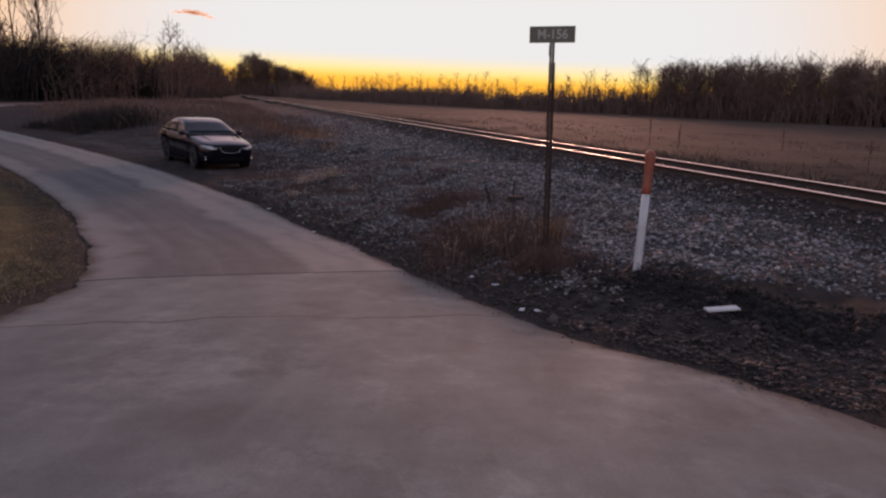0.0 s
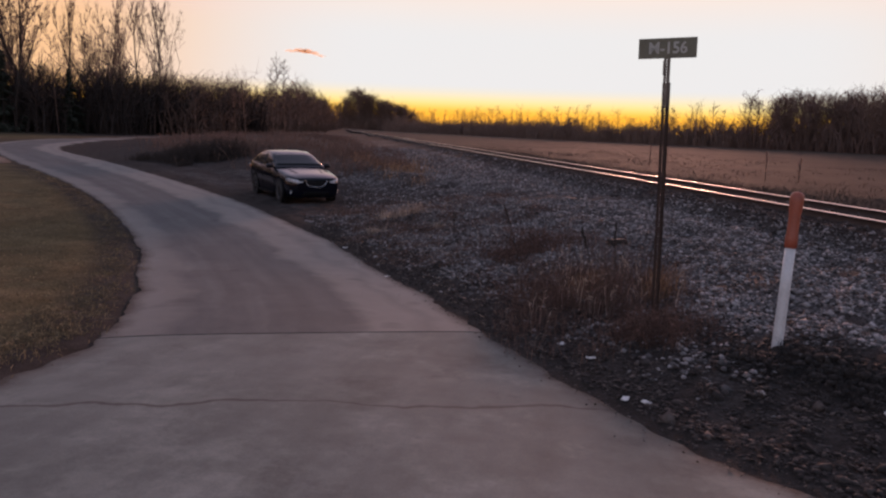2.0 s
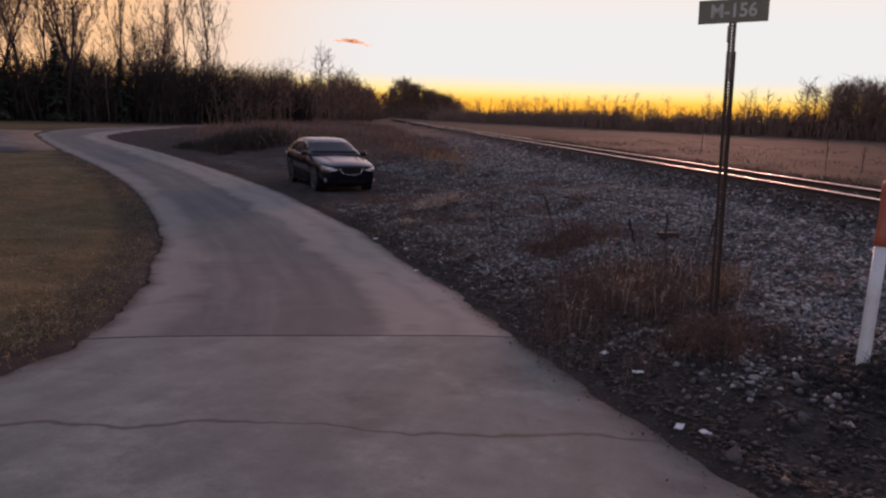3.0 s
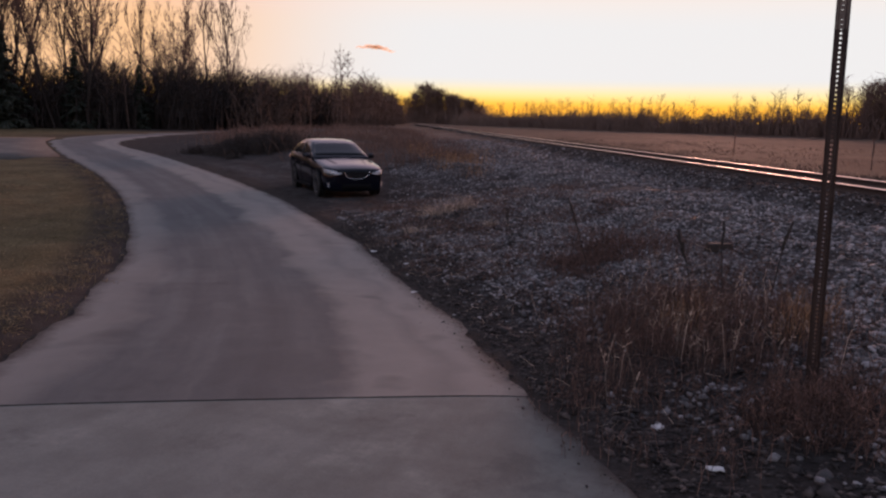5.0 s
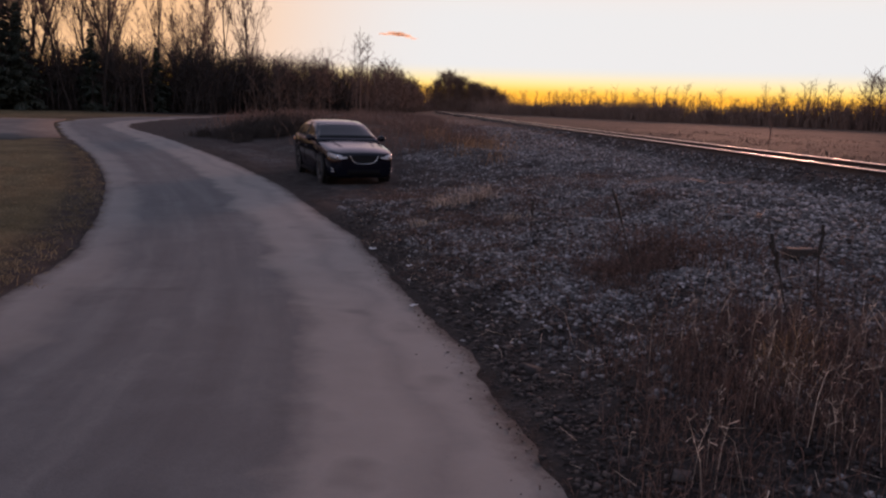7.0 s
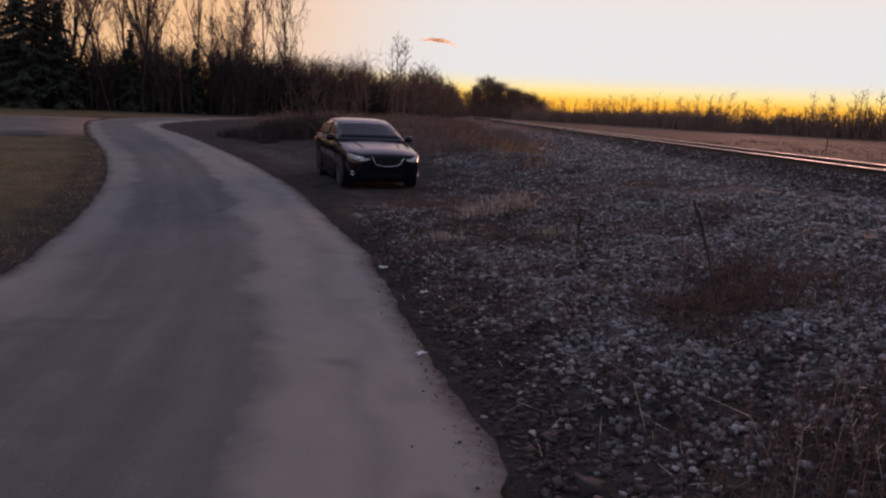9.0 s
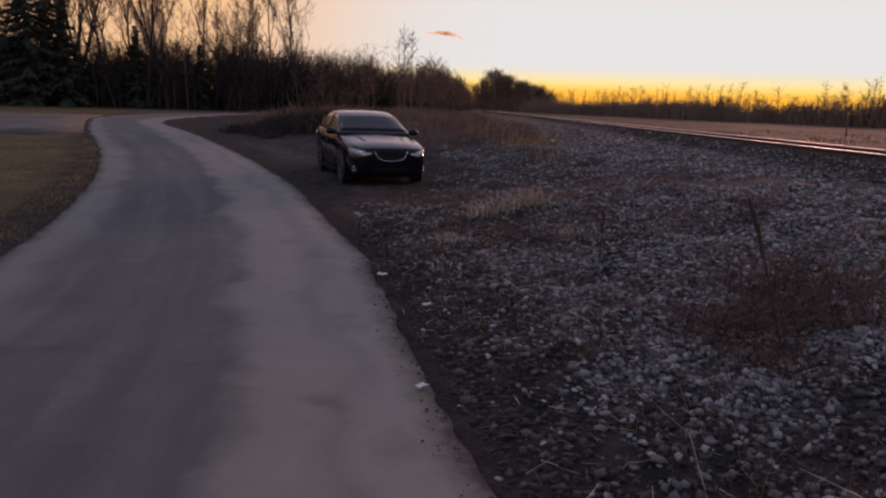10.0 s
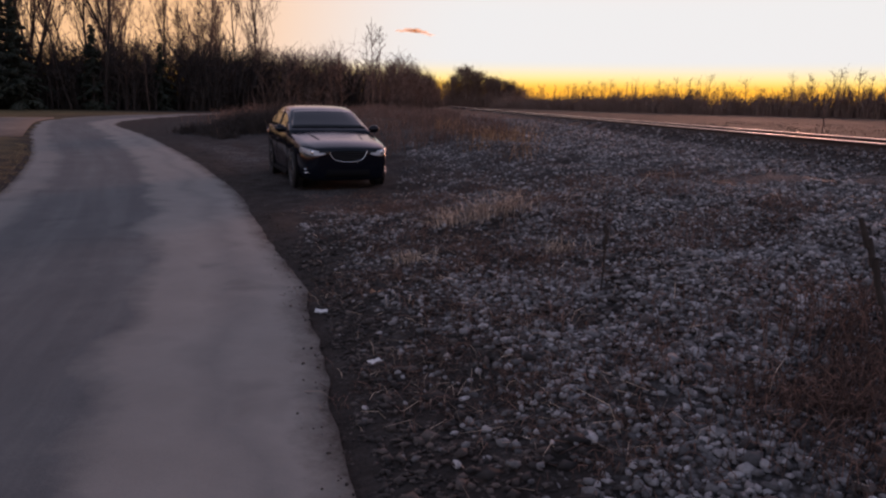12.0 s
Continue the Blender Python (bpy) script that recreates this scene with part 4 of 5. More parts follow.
def lathe_y(bm, rings, segments=28):
    lathe(bm, rings, segments)
    bmesh.ops.rotate(bm, verts=bm.verts, matrix=Matrix.Rotation(radians(-90), 3, "X"))
    return bm


def car_wheel(car, x, side):
    y = side * 0.79
    tyre = part("tyre", lathe_y(bmesh.new(), [(0.20, -0.09), (0.30, -0.105), (0.325, -0.09), (0.335, -0.05), (0.335, 0.05), (0.325, 0.09), (0.30, 0.105), (0.20, 0.09)]), M_TYRE, None)
    wheel = tyre
    wheel.name = "wheel"
    wheel.parent = car
    wheel.location = (x, y, 0.332)
    bm = lathe_y(bmesh.new(), [(0.215, 0.07), (0.215, 0.098), (0.20, 0.10), (0.185, 0.06), (0.06, 0.05), (0.055, 0.075), (0.02, 0.078)])
    for k in range(10):
        r = bmesh.ops.create_cube(bm, size=1.0, matrix=Matrix.Rotation(2 * math.pi * k / 10, 4, "Y") @ Matrix.Translation((0.12, 0.078, 0)) @ Matrix.Diagonal((0.16, 0.022, 0.026, 1)))
    if side < 0:
        bmesh.ops.rotate(bm, verts=bm.verts, matrix=Matrix.Rotation(math.pi, 3, "Z"))
    part("rim", bm, M_ALLOY, wheel, "ten-spoke alloy rim")


def build_car():
    heading = -48.8
    x0, y0 = -7.66, 20.62
    car = thing("parked_car", pose(x0, y0, gz(-8.4, 21.4) - 0.02, 0, 0, heading), "dark blue-black four-door saloon parked on the gravel verge", "car")
    car.scale = (0.90, 0.90, 0.975)
    # lower body
    secs = []
    for x, w, zb, zt, zc in fine(CAR_BODY, 5):
        zm = zb + 0.52 * (zt - zb)
        half = [(0.0, zb), (w * 0.80, zb), (w * 0.93, zb + 0.04), (w * 0.975, zb + 0.14), (w, zm), (w * 0.992, zm + 0.10), (w * 0.965, zt - 0.035), (w * 0.92, zt), (w * 0.80, zt + (zc - zt) * 0.35), (w * 0.5, zt + (zc - zt) * 0.8), (0.0, zc)]
        ring = half + [(-y, z) for y, z in half[-2:0:-1]]
        secs.append(np.array([(x, y, z) for y, z in ring]))
    body = part("body", loft(secs), M_PAINT, car)
    # roof and pillars
    secs = []
    for x, top in fine(CAR_ROOF, 4):
        wb, zb, we, ze = roof_section(x, top)
        half = [(wb, zb - 0.05), (wb, zb), (wb + (we - wb) * 0.5, zb + (ze - zb) * 0.55), (we, ze), (we * 0.93, ze + (top - ze) * 0.55), (we * 0.6, top - (top - ze) * 0.12), (0.0, top)]
        ring = half + [(-y, z) for y, z in half[-2::-1]]
        secs.append(np.array([(x, y, z) for y, z in ring]))
    part("roof", loft(secs), M_PAINT, car, "painted roof and pillars")
    rows_all = fine(CAR_ROOF, 4)

    def across(x, top, lift, inset):
        wb, zb, we, ze = roof_section(x, top)
        we -= inset
        pts = [(we, ze), (we * 0.93, ze + (top - ze) * 0.55), (we * 0.6, top - (top - ze) * 0.12), (0.0, top)]
        pts = pts + [(-y, z) for y, z in pts[-2::-1]]
        return [(x + lift[0], y, z + lift[1]) for y, z in pts]

    front = [r for r in rows_all if -1.36 < r[0] < -0.62]
    part("windscreen", glass_strip([across(x, top, (0.010, 0.012), 0.05) for x, top in front]), M_GLASS, car, "dark reflective windscreen")
    rear = [r for r in rows_all if -3.32 < r[0] < -2.62]
    part("rear_window", glass_strip([across(x, top, (-0.010, 0.012), 0.06) for x, top in rear]), M_GLASS, car)

    def flank(x0s, x1s, side):
        rows = []
        for x in np.linspace(x0s, x1s, 9):
            top = float(np.interp(-x, -CAR_ROOF[:, 0], CAR_ROOF[:, 1]))
            wb, zb, we, ze = roof_section(x, top)
            row = []
            for q in (0.06, 0.3, 0.55, 0.80, 0.93):
                if q <= 0.55:
                    y, z = wb + (we - wb) * 0.5 * q / 0.55, zb + (ze - zb) * q
                else:
                    y, z = wb + (we - wb) * (0.5 + 0.5 * (q - 0.55) / 0.45), zb + (ze - zb) * q
                row.append((x, side * (y + 0.008), z + 0.004))
            rows.append(row)
        return glass_strip(rows)

    for side in (-1, 1):
        part("side_window", flank(-1.02, -1.86, side), M_GLASS, car)
        part("side_window", flank(-1.95, -2.72, side), M_GLASS, car)
        part("quarter_window", flank(-2.79, -3.02, side), M_GLASS, car)
        # chrome strip under the windows
        pts = [(x, side * (half_width(x) - 0.047), belt_z(x) + 0.002) for x in np.linspace(-0.9, -3.1, 14)]
        v, f = tubes(pts[:-1], pts[1:], np.full(13, 0.008), np.full(13, 0.008), 5)
        put("window_trim", mesh_from("window_trim", v, f), M_CHROME, car, "thin bright window trim")
        for x in (-0.55, -1.90, -2.88):
            bm = bmesh.new()
            box(bm, (x - 0.005, side * 0.917, 0.28), (x + 0.005, side * 0.9235, 0.90))
            part("door_seam", bm, M_TRIM, car)
        for x in (-1.66, -2.62):
            bm = box(bmesh.new(), (x - 0.10, side * 0.905, 0.80), (x + 0.10, side * 0.945, 0.832), 0.01)
            part("door_handle", bm, M_PAINT, car)
        bm = box(bmesh.new(), (-0.62, side * 0.87, 0.19), (-2.36, side * 0.93, 0.27), 0.02)
        part("sill", bm, M_TRIM, car)
        # mirror
        bm = bmesh.new()
        bmesh.ops.create_uvsphere(bm, u_segments=18, v_segments=10, radius=1.0, matrix=Matrix.Translation((-0.80, side * 1.0, 1.045)) @ Matrix.Diagonal((0.075, 0.115, 0.075, 1)))
        for q in bm.faces:
            q.smooth = True
        box(bm, (-0.84, side * 0.84, 0.975), (-0.77, side * 0.96, 1.02), 0.01)
        mir = part("wing_mirror", bm, M_PAINT, car)
        bm = box(bmesh.new(), (-0.878, side * 0.92, 1.0), (-0.868, side * 1.08, 1.09), 0.004)
        part("mirror_glass", bm, M_CHROME, mir)
        # arches and wheels
        for x in (0.0, -2.765):
            # no opening is cut: a black disc on the flank stands for the well's shade
            bm = lathe_y(bmesh.new(), [(0.385, -0.05), (0.385, 0.0), (0.345, 0.004), (0.0, -0.01)], 32)
            if side < 0:
                bmesh.ops.rotate(bm, verts=bm.verts, matrix=Matrix.Rotation(math.pi, 3, "Z"))
            ob = part("wheel_arch_shade", bm, M_TRIM, car)
            ob.location = (x, side * 0.921 if x < -1 else side * 0.897, 0.36)
            car_wheel(car, x, side * 1.045)
        # head lamp: a wedge that follows the corner, pointed towards the grille, tall at the flank
        rows = []
        for v in np.linspace(0, 1, 5):
            row = []
            for u in np.linspace(0, 1, 12):
                y = 0.435 + 0.405 * u ** 0.9
                x = float(np.interp(y / 0.985, [0.0, 0.46, 0.62, 0.765, 0.855, 0.885], [0.955, 0.95, 0.925, 0.83, 0.55, 0.10]))
                zt, zl = 0.690 + 0.085 * u ** 0.7, 0.668 - 0.035 * math.sin(math.pi * min(u * 1.3, 1.0)) + 0.03 * max(u - 0.75, 0) * 4
                row.append((x + 0.014 - 0.02 * v * (1 - 0.4 * u), side * (y + 0.012 * u), zl + (zt - zl) * v))
            rows.append(row)
        lamp = part("headlight", glass_strip(rows), M_LAMP, car, "clear wrap-round headlight")
        bm = lathe(bmesh.new(), [(0.0, 0.0), (0.034, 0.004), (0.040, 0.016), (0.036, 0.022)], 16)
        bmesh.ops.rotate(bm, verts=bm.verts, matrix=Matrix.Rotation(radians(90), 3, "Y"))
        bmesh.ops.translate(bm, verts=bm.verts, vec=(0.885, side * 0.66, 0.695))
        part("lamp_bowl", bm, M_CHROME, lamp, "round bright lamp bowl")
        # fog lamp recess with bright blades
        bm = box(bmesh.new(), (0.66, side * 0.54, 0.32), (0.85, side * 0.735, 0.44), 0.03)
        fog = part("fog_lamp", bm, M_TRIM, car)
        for z in (0.345, 0.405):
            v, f = tubes([(0.915, side * 0.58, z), (0.875, side * 0.69, z)], [(0.875, side * 0.69, z), (0.76, side * 0.80, z)], [0.011, 0.011], [0.011, 0.011], 6)
            put("blade", mesh_from("blade", v, f), M_CHROME, fog, "bright fog lamp blade")
        # tail lamp
        bm = bmesh.new()
        bmesh.ops.create_uvsphere(bm, u_segments=16, v_segments=8, radius=1.0, matrix=Matrix.Translation((-3.76, side * 0.70, 0.90)) @ Matrix.Diagonal((0.12, 0.16, 0.09, 1)))
        part("tail_lamp", bm, M_AMBER, car)
    # grille: dark mouth, bars, bright U-shaped surround
    bm = bmesh.new()
    top = [(-0.35, 0.715), (-0.18, 0.724), (0.0, 0.726), (0.18, 0.724), (0.35, 0.715)]
    low = [(0.29, 0.60), (0.19, 0.555), (0.0, 0.54), (-0.19, 0.555), (-0.29, 0.60)]
    def nose(y):
        return 0.956 - 0.03 * y * y - 3.0 * max(abs(y) - 0.42, 0.0) ** 2
    vs = [bm.verts.new((nose(y) + 0.004, y, z)) for y, z in top + low]
    bm.faces.new(vs)
    r = bmesh.ops.extrude_face_region(bm, geom=bm.faces[:])
    bmesh.ops.translate(bm, verts=[v for v in r["geom"] if isinstance(v, bmesh.types.BMVert)], vec=(-0.05, 0, 0))
    bmesh.ops.recalc_face_normals(bm, faces=bm.faces)
    grille = part("grille", bm, M_TRIM, car, "dark grille with a bright surround")
    for z, hw in ((0.695, 0.325), (0.66, 0.305), (0.625, 0.28), (0.59, 0.235)):
        ys = np.linspace(-hw, hw, 8)
        pts = np.array([(nose(y) + 0.008, y, z) for y in ys])
        v, f = tubes(pts[:-1], pts[1:], np.full(7, 0.0045), np.full(7, 0.0045), 4)
        put("grille_bar", mesh_from("grille_bar", v, f), M_ALLOY, grille, "dull metal grille bar")
    path = fine(np.array([(-0.365, 0.722), (-0.325, 0.64), (-0.26, 0.572), (-0.13, 0.542), (0.0, 0.535), (0.13, 0.542), (0.26, 0.572), (0.325, 0.64), (0.365, 0.722)]), 4)
    pts = np.array([(nose(y) + 0.008, y, z) for y, z in path])
    v, f = tubes(pts[:-1], pts[1:], np.full(len(pts) - 1, 0.007), np.full(len(pts) - 1, 0.007), 6)
    put("grille_surround", mesh_from("grille_surround", v, f), M_CHROME, grille, "chrome grille surround")
    # lower intake, wipers, bonnet creases
    bm = bmesh.new()
    ys = np.linspace(-0.5, 0.5, 9)
    rows = [[(nose(y) + 0.006, y, z) for y in ys] for z in (0.27, 0.33, 0.40)]
    part("lower_intake", glass_strip(rows), M_TRIM, car, "black lower air intake")
    for y0w, y1w in ((-0.55, 0.02), (0.0, 0.55)):
        pts = [(-0.66, y0w, 1.035), (-0.62 - 0.05, (y0w + y1w) / 2, 1.055), (-0.70, y1w, 1.06)]
        v, f = tubes(pts[:-1], pts[1:], [0.009, 0.009], [0.009, 0.007], 4)
        put("wiper", mesh_from("wiper", v, f), M_TRIM, car)
    for side in (-1, 1):
        pts = np.array([(0.70, side * 0.36, 0.818), (0.3, side * 0.44, 0.905), (-0.2, side * 0.50, 0.972), (-0.55, side * 0.53, 1.0)])
        v, f = tubes(pts[:-1], pts[1:], np.full(3, 0.008), np.full(3, 0.008), 5)
        put("bonnet_crease", mesh_from("bonnet_crease", v, f), M_PAINT, car)
    return car


build_car()


# ---- loose stones, clods and litter ----
M_STONE = surface("ballast_stone", (0.080, 0.072, 0.070), (0.220, 0.200, 0.196), 9, 60, 0.85, 0, 0.3, 0.004, islands=True)
M_BED_STONE = surface("rusty_ballast", (0.025, 0.018, 0.016), (0.085, 0.064, 0.056), 9, 60, 0.9, 0, 0.3, 0.004, islands=True)
M_CLOD = surface("turf_clod", (0.007, 0.006, 0.0055), (0.030, 0.023, 0.019), 9, 60, 0.95, 0, 0.5, 0.01)
M_WEED = surface("dry_weed", (0.055, 0.028, 0.021), (0.15, 0.083, 0.060), 3, 30, 0.9, 0, 0, islands=True)
M_STRAW = surface("straw_grass", (0.25, 0.175, 0.125), (0.54, 0.40, 0.30), 3, 30, 0.9, 0, 0, islands=True)
M_RUST = surface("rusty_grass", (0.15, 0.075, 0.035), (0.38, 0.21, 0.10), 3, 30, 0.9, 0, 0, islands=True)
M_STUBBLE = surface("field_stubble", (0.032, 0.022, 0.016), (0.090, 0.062, 0.046), 1.2, 20, 0.95, 0, 0, islands=True)
M_LAWN = surface("lawn_grass", (0.075, 0.058, 0.028), (0.24, 0.18, 0.095), 0.6, 30, 0.9, 0, 0, islands=True)
M_LITTER = surface("leaf_litter", (0.014, 0.011, 0.0095), (0.064, 0.048, 0.041), 6, 40, 0.9, 0, 0, islands=True)
M_PAPER = surface("dirty_paper", (0.42, 0.41, 0.40), (0.68, 0.66, 0.64), 12, 90, 0.8, 0, 0.2, 0.002)

def ico():
    p = (1 + 5 ** 0.5) / 2
    v = np.array([(-1, p, 0), (1, p, 0), (-1, -p, 0), (1, -p, 0), (0, -1, p), (0, 1, p), (0, -1, -p), (0, 1, -p), (p, 0, -1), (p, 0, 1), (-p, 0, -1), (-p, 0, 1)])
    v = v / np.linalg.norm(v[0])
    a, order = v[:, None] - v[None], []
    d = np.linalg.norm(a, axis=2)
    e = d.min(where=d > 0.1, initial=9) * 1.05
    for i in range(12):
        for j in range(i + 1, 12):
            for k in range(j + 1, 12):
                if d[i, j] < e and d[j, k] < e and d[i, k] < e:
                    out = np.dot(np.cross(v[j] - v[i], v[k] - v[i]), v[i]) > 0
                    order.append((i, j, k) if out else (i, k, j))
    return v, np.array(order)


OCT_V = np.array([(1, 0, 0), (0, 1, 0), (-1, 0, 0), (0, -1, 0), (0, 0, 1), (0, 0, -1)], float)
OCT_F = np.array([(0, 1, 4), (1, 2, 4), (2, 3, 4), (3, 0, 4), (1, 0, 5), (2, 1, 5), (3, 2, 5), (0, 3, 5)])


def stones(name, xy, radius, seed, material, sink=0.25, flat=0.65, low=False):
    """Broken stones at the places xy: each an uneven twenty-sided lump, turned at random."""
    g = np.random.default_rng(seed)
    v0, f0 = (OCT_V * 1.1, OCT_F) if low else ico()
    c = len(v0)
    n = len(xy)
    shape = v0[None] * g.uniform(0.62, 1.25, (n, c, 1)) ** 1.25 * np.stack([g.uniform(0.9, 1.5, n), g.uniform(0.7, 1.1, n), g.uniform(flat - 0.15, flat + 0.2, n)], axis=1)[:, None, :]
    a, b = g.uniform(0, 6.283, n), g.normal(0, 0.5, n)
    ca, sa, cb, sb = np.cos(a), np.sin(a), np.cos(b), np.sin(b)
    x, y, z = shape[..., 0], shape[..., 1], shape[..., 2]
    y2, z2 = y * cb[:, None] - z * sb[:, None], y * sb[:, None] + z * cb[:, None]
    x3, y3 = x * ca[:, None] - y2 * sa[:, None], x * sa[:, None] + y2 * ca[:, None]
    r = radius[:, None]
    base = ground_z(xy[:, 0], xy[:, 1])
    v = np.stack([x3 * r + xy[:, :1], y3 * r + xy[:, 1:], z2 * r + (base + radius * (flat - sink))[:, None]], axis=2).reshape(-1, 3)
    f = (f0[None] + (np.arange(n) * c)[:, None, None]).reshape(-1, 3)
    return mesh_from(name, v, f)


def build_stones():
    g = np.random.default_rng(77)
    chosen, radii = [], []
    for (s0, s1, w0, w1, per, r0) in [(0.6, 5.6, 9.0, 14.5, 1250, 0.0172), (0.2, 5.6, 14.5, 19.0, 850, 0.0185), (2.2, 5.6, 5.0, 9.0, 760, 0.0195), (5.6, 9.6, 2.0, 18.0, 360, 0.024), (1.2, 9.6, 19.0, 30.0, 240, 0.026), (2.2, 9.5, 30.0, 60.0, 40, 0.042), (3.2, 5.6, 2.0, 5.0, 200, 0.026)]:
        n = int((s1 - s0) * (w1 - w0) * per)
        s, w = g.uniform(s0, s1, n), g.uniform(w0, w1, n)
        xy = np.outer(s, N) + np.outer(w, U)
        amount, patch = gravel_amount(xy[:, 0], xy[:, 1])
        right = side_of(xy[:, 0], xy[:, 1], RIGHT_EDGE)
        keep = (g.random(n) < (0.03 if w0 >= 9 else 0.0) + 1.05 * amount) & (right > 0.03 + 0.5 * g.random(n))
        chosen.append(xy[keep])
        radii.append(r0 * np.exp(g.normal(0, 0.28, keep.sum())))
    tagged(put("gravel", stones("gravel", np.concatenate([chosen[0], chosen[2]]), np.concatenate([radii[0], radii[2]]), 78, M_STONE), M_STONE), "loose grey railway ballast stones", "gravel", kind="stuff")
    xy, r = np.concatenate(chosen[1:2] + chosen[3:]), np.concatenate(radii[1:2] + radii[3:])
    tagged(put("gravel", stones("gravel", xy, r, 83, M_STONE, low=True), M_STONE), "loose grey railway ballast stones", "gravel", kind="stuff")
    s, w = g.uniform(8.2, 13.6, 9000), g.uniform(0.0, 45.0, 9000)
    bed = np.outer(s, N) + np.outer(w, U)
    bed = bed[(np.abs(s - RAIL_NEAR) > 0.12) & (np.abs(s - RAIL_FAR) > 0.12)]
    tagged(put("track_ballast", stones("track_ballast", bed, 0.036 * np.exp(g.normal(0, 0.3, len(bed))), 82, M_BED_STONE, low=True), M_BED_STONE), "rust-brown ballast under the track", "gravel", kind="stuff")
    # grit along the road's crumbling edge
    line = resample(RIGHT_EDGE)
    line = line[(line[:, 1] > 3) & (line[:, 1] < 22)]
    i = g.integers(0, len(line) - 1, 2600)
    p = line[i] + (line[i + 1] - line[i]) * g.random((2600, 1)) + g.normal(0, 0.12, (2600, 2)) + np.array([0.06, 0.05])
    me = stones("road_grit", p, 0.0048 * np.exp(g.normal(0, 0.45, 2600)), 79, M_STONE, 0.2)
    co = np.zeros(len(me.vertices) * 3, dtype=np.float32)
    me.vertices.foreach_get("co", co)
    co = co.reshape(-1, 3)
    inside = np.repeat(side_of(p[:, 0], p[:, 1], RIGHT_EDGE) < 0.02, 12)
    co[:, 2] += np.where(inside, 0.03, 0.0)
    me.vertices.foreach_set("co", co.ravel())
    tagged(put("road_grit", me, M_LITTER), "small dark stones scattered along the road's edge", "grit", kind="stuff")
    # dead leaves and crumbs of soil over the verge
    n = 75000
    s, w = g.uniform(0.4, 5.2, n), g.uniform(2.0, 18.5, n)
    p = np.outer(s, N) + np.outer(w, U)
    right = side_of(p[:, 0], p[:, 1], RIGHT_EDGE)
    p = p[(right > 0.1) & (g.random(n) < 1.0 - 0.6 * gravel_amount(p[:, 0], p[:, 1])[0])]
    tagged(put("leaf_litter", stones("leaf_litter", p, 0.014 * np.exp(g.normal(0, 0.4, len(p))), 81, M_LITTER, 0.0, 0.3, True), M_LITTER), "brown dead leaves and crumbs of soil on the verge", "leaf litter", kind="stuff")
    # dug-up dark turf beside the marker post
    n = 2400
    k, c = g.uniform(-0.5, 2.2, n), g.normal(-0.05, 0.28, n)
    p = np.stack([2.3 + 0.68 * k + 0.73 * c, 6.6 - 0.73 * k + 0.68 * c], axis=1)
    tagged(put("turf_clods", stones("turf_clods", p, np.minimum(0.016 * np.exp(g.normal(0, 0.5, n)), 0.042), 80, M_CLOD, 0.1, 0.8), M_CLOD), "dug-up lumps of dark turf by the marker post", "soil", kind="stuff")


build_stones()


def blades(name, spots, seed, per, spread, height, r, material, label, lean=0.35, category="grass", heads=0.0):
    """Upright dry stalks round each spot (x, y, size), bent once on the way up."""
    g = np.random.default_rng(seed)
    c = np.repeat(np.array(spots, float), per, axis=0)
    n = len(c)
    b = c[:, :2] + g.normal(0, spread, (n, 2)) * c[:, 2:3]
    z = ground_z(b[:, 0], b[:, 1]) - 0.02
    h = height * c[:, 2] * g.uniform(0.35, 1.1, n)
    d = g.normal(0, lean, (n, 2)) * h[:, None]
    p0, p1, p2 = np.column_stack([b, z]), np.column_stack([b + d * 0.35, z + h * 0.6]), np.column_stack([b + d, z + h * (1 - 0.25 * np.hypot(d[:, 0], d[:, 1]) / np.maximum(h, 0.01))])
    sets = [tubes(p0, p1, np.full(n, r), np.full(n, r * 0.8), 3), tubes(p1, p2, np.full(n, r * 0.8), np.full(n, r * 0.3), 3)]
    if heads:
        for _ in range(6):
            pick = g.random(n) < heads
            o = p1[pick] + (p2[pick] - p1[pick]) * g.uniform(0.2, 1.0, (pick.sum(), 1))
            k = len(o)
            e = o + np.column_stack([g.normal(0, 0.018, (k, 2)), g.uniform(-0.012, 0.04, k)])
            sets.append(tubes(o, e, np.full(k, r * 0.8), np.full(k, r * 1.1), 3))
    return tagged(put(name, mesh_from(name, *joined(sets)), material), label, category, kind="stuff")


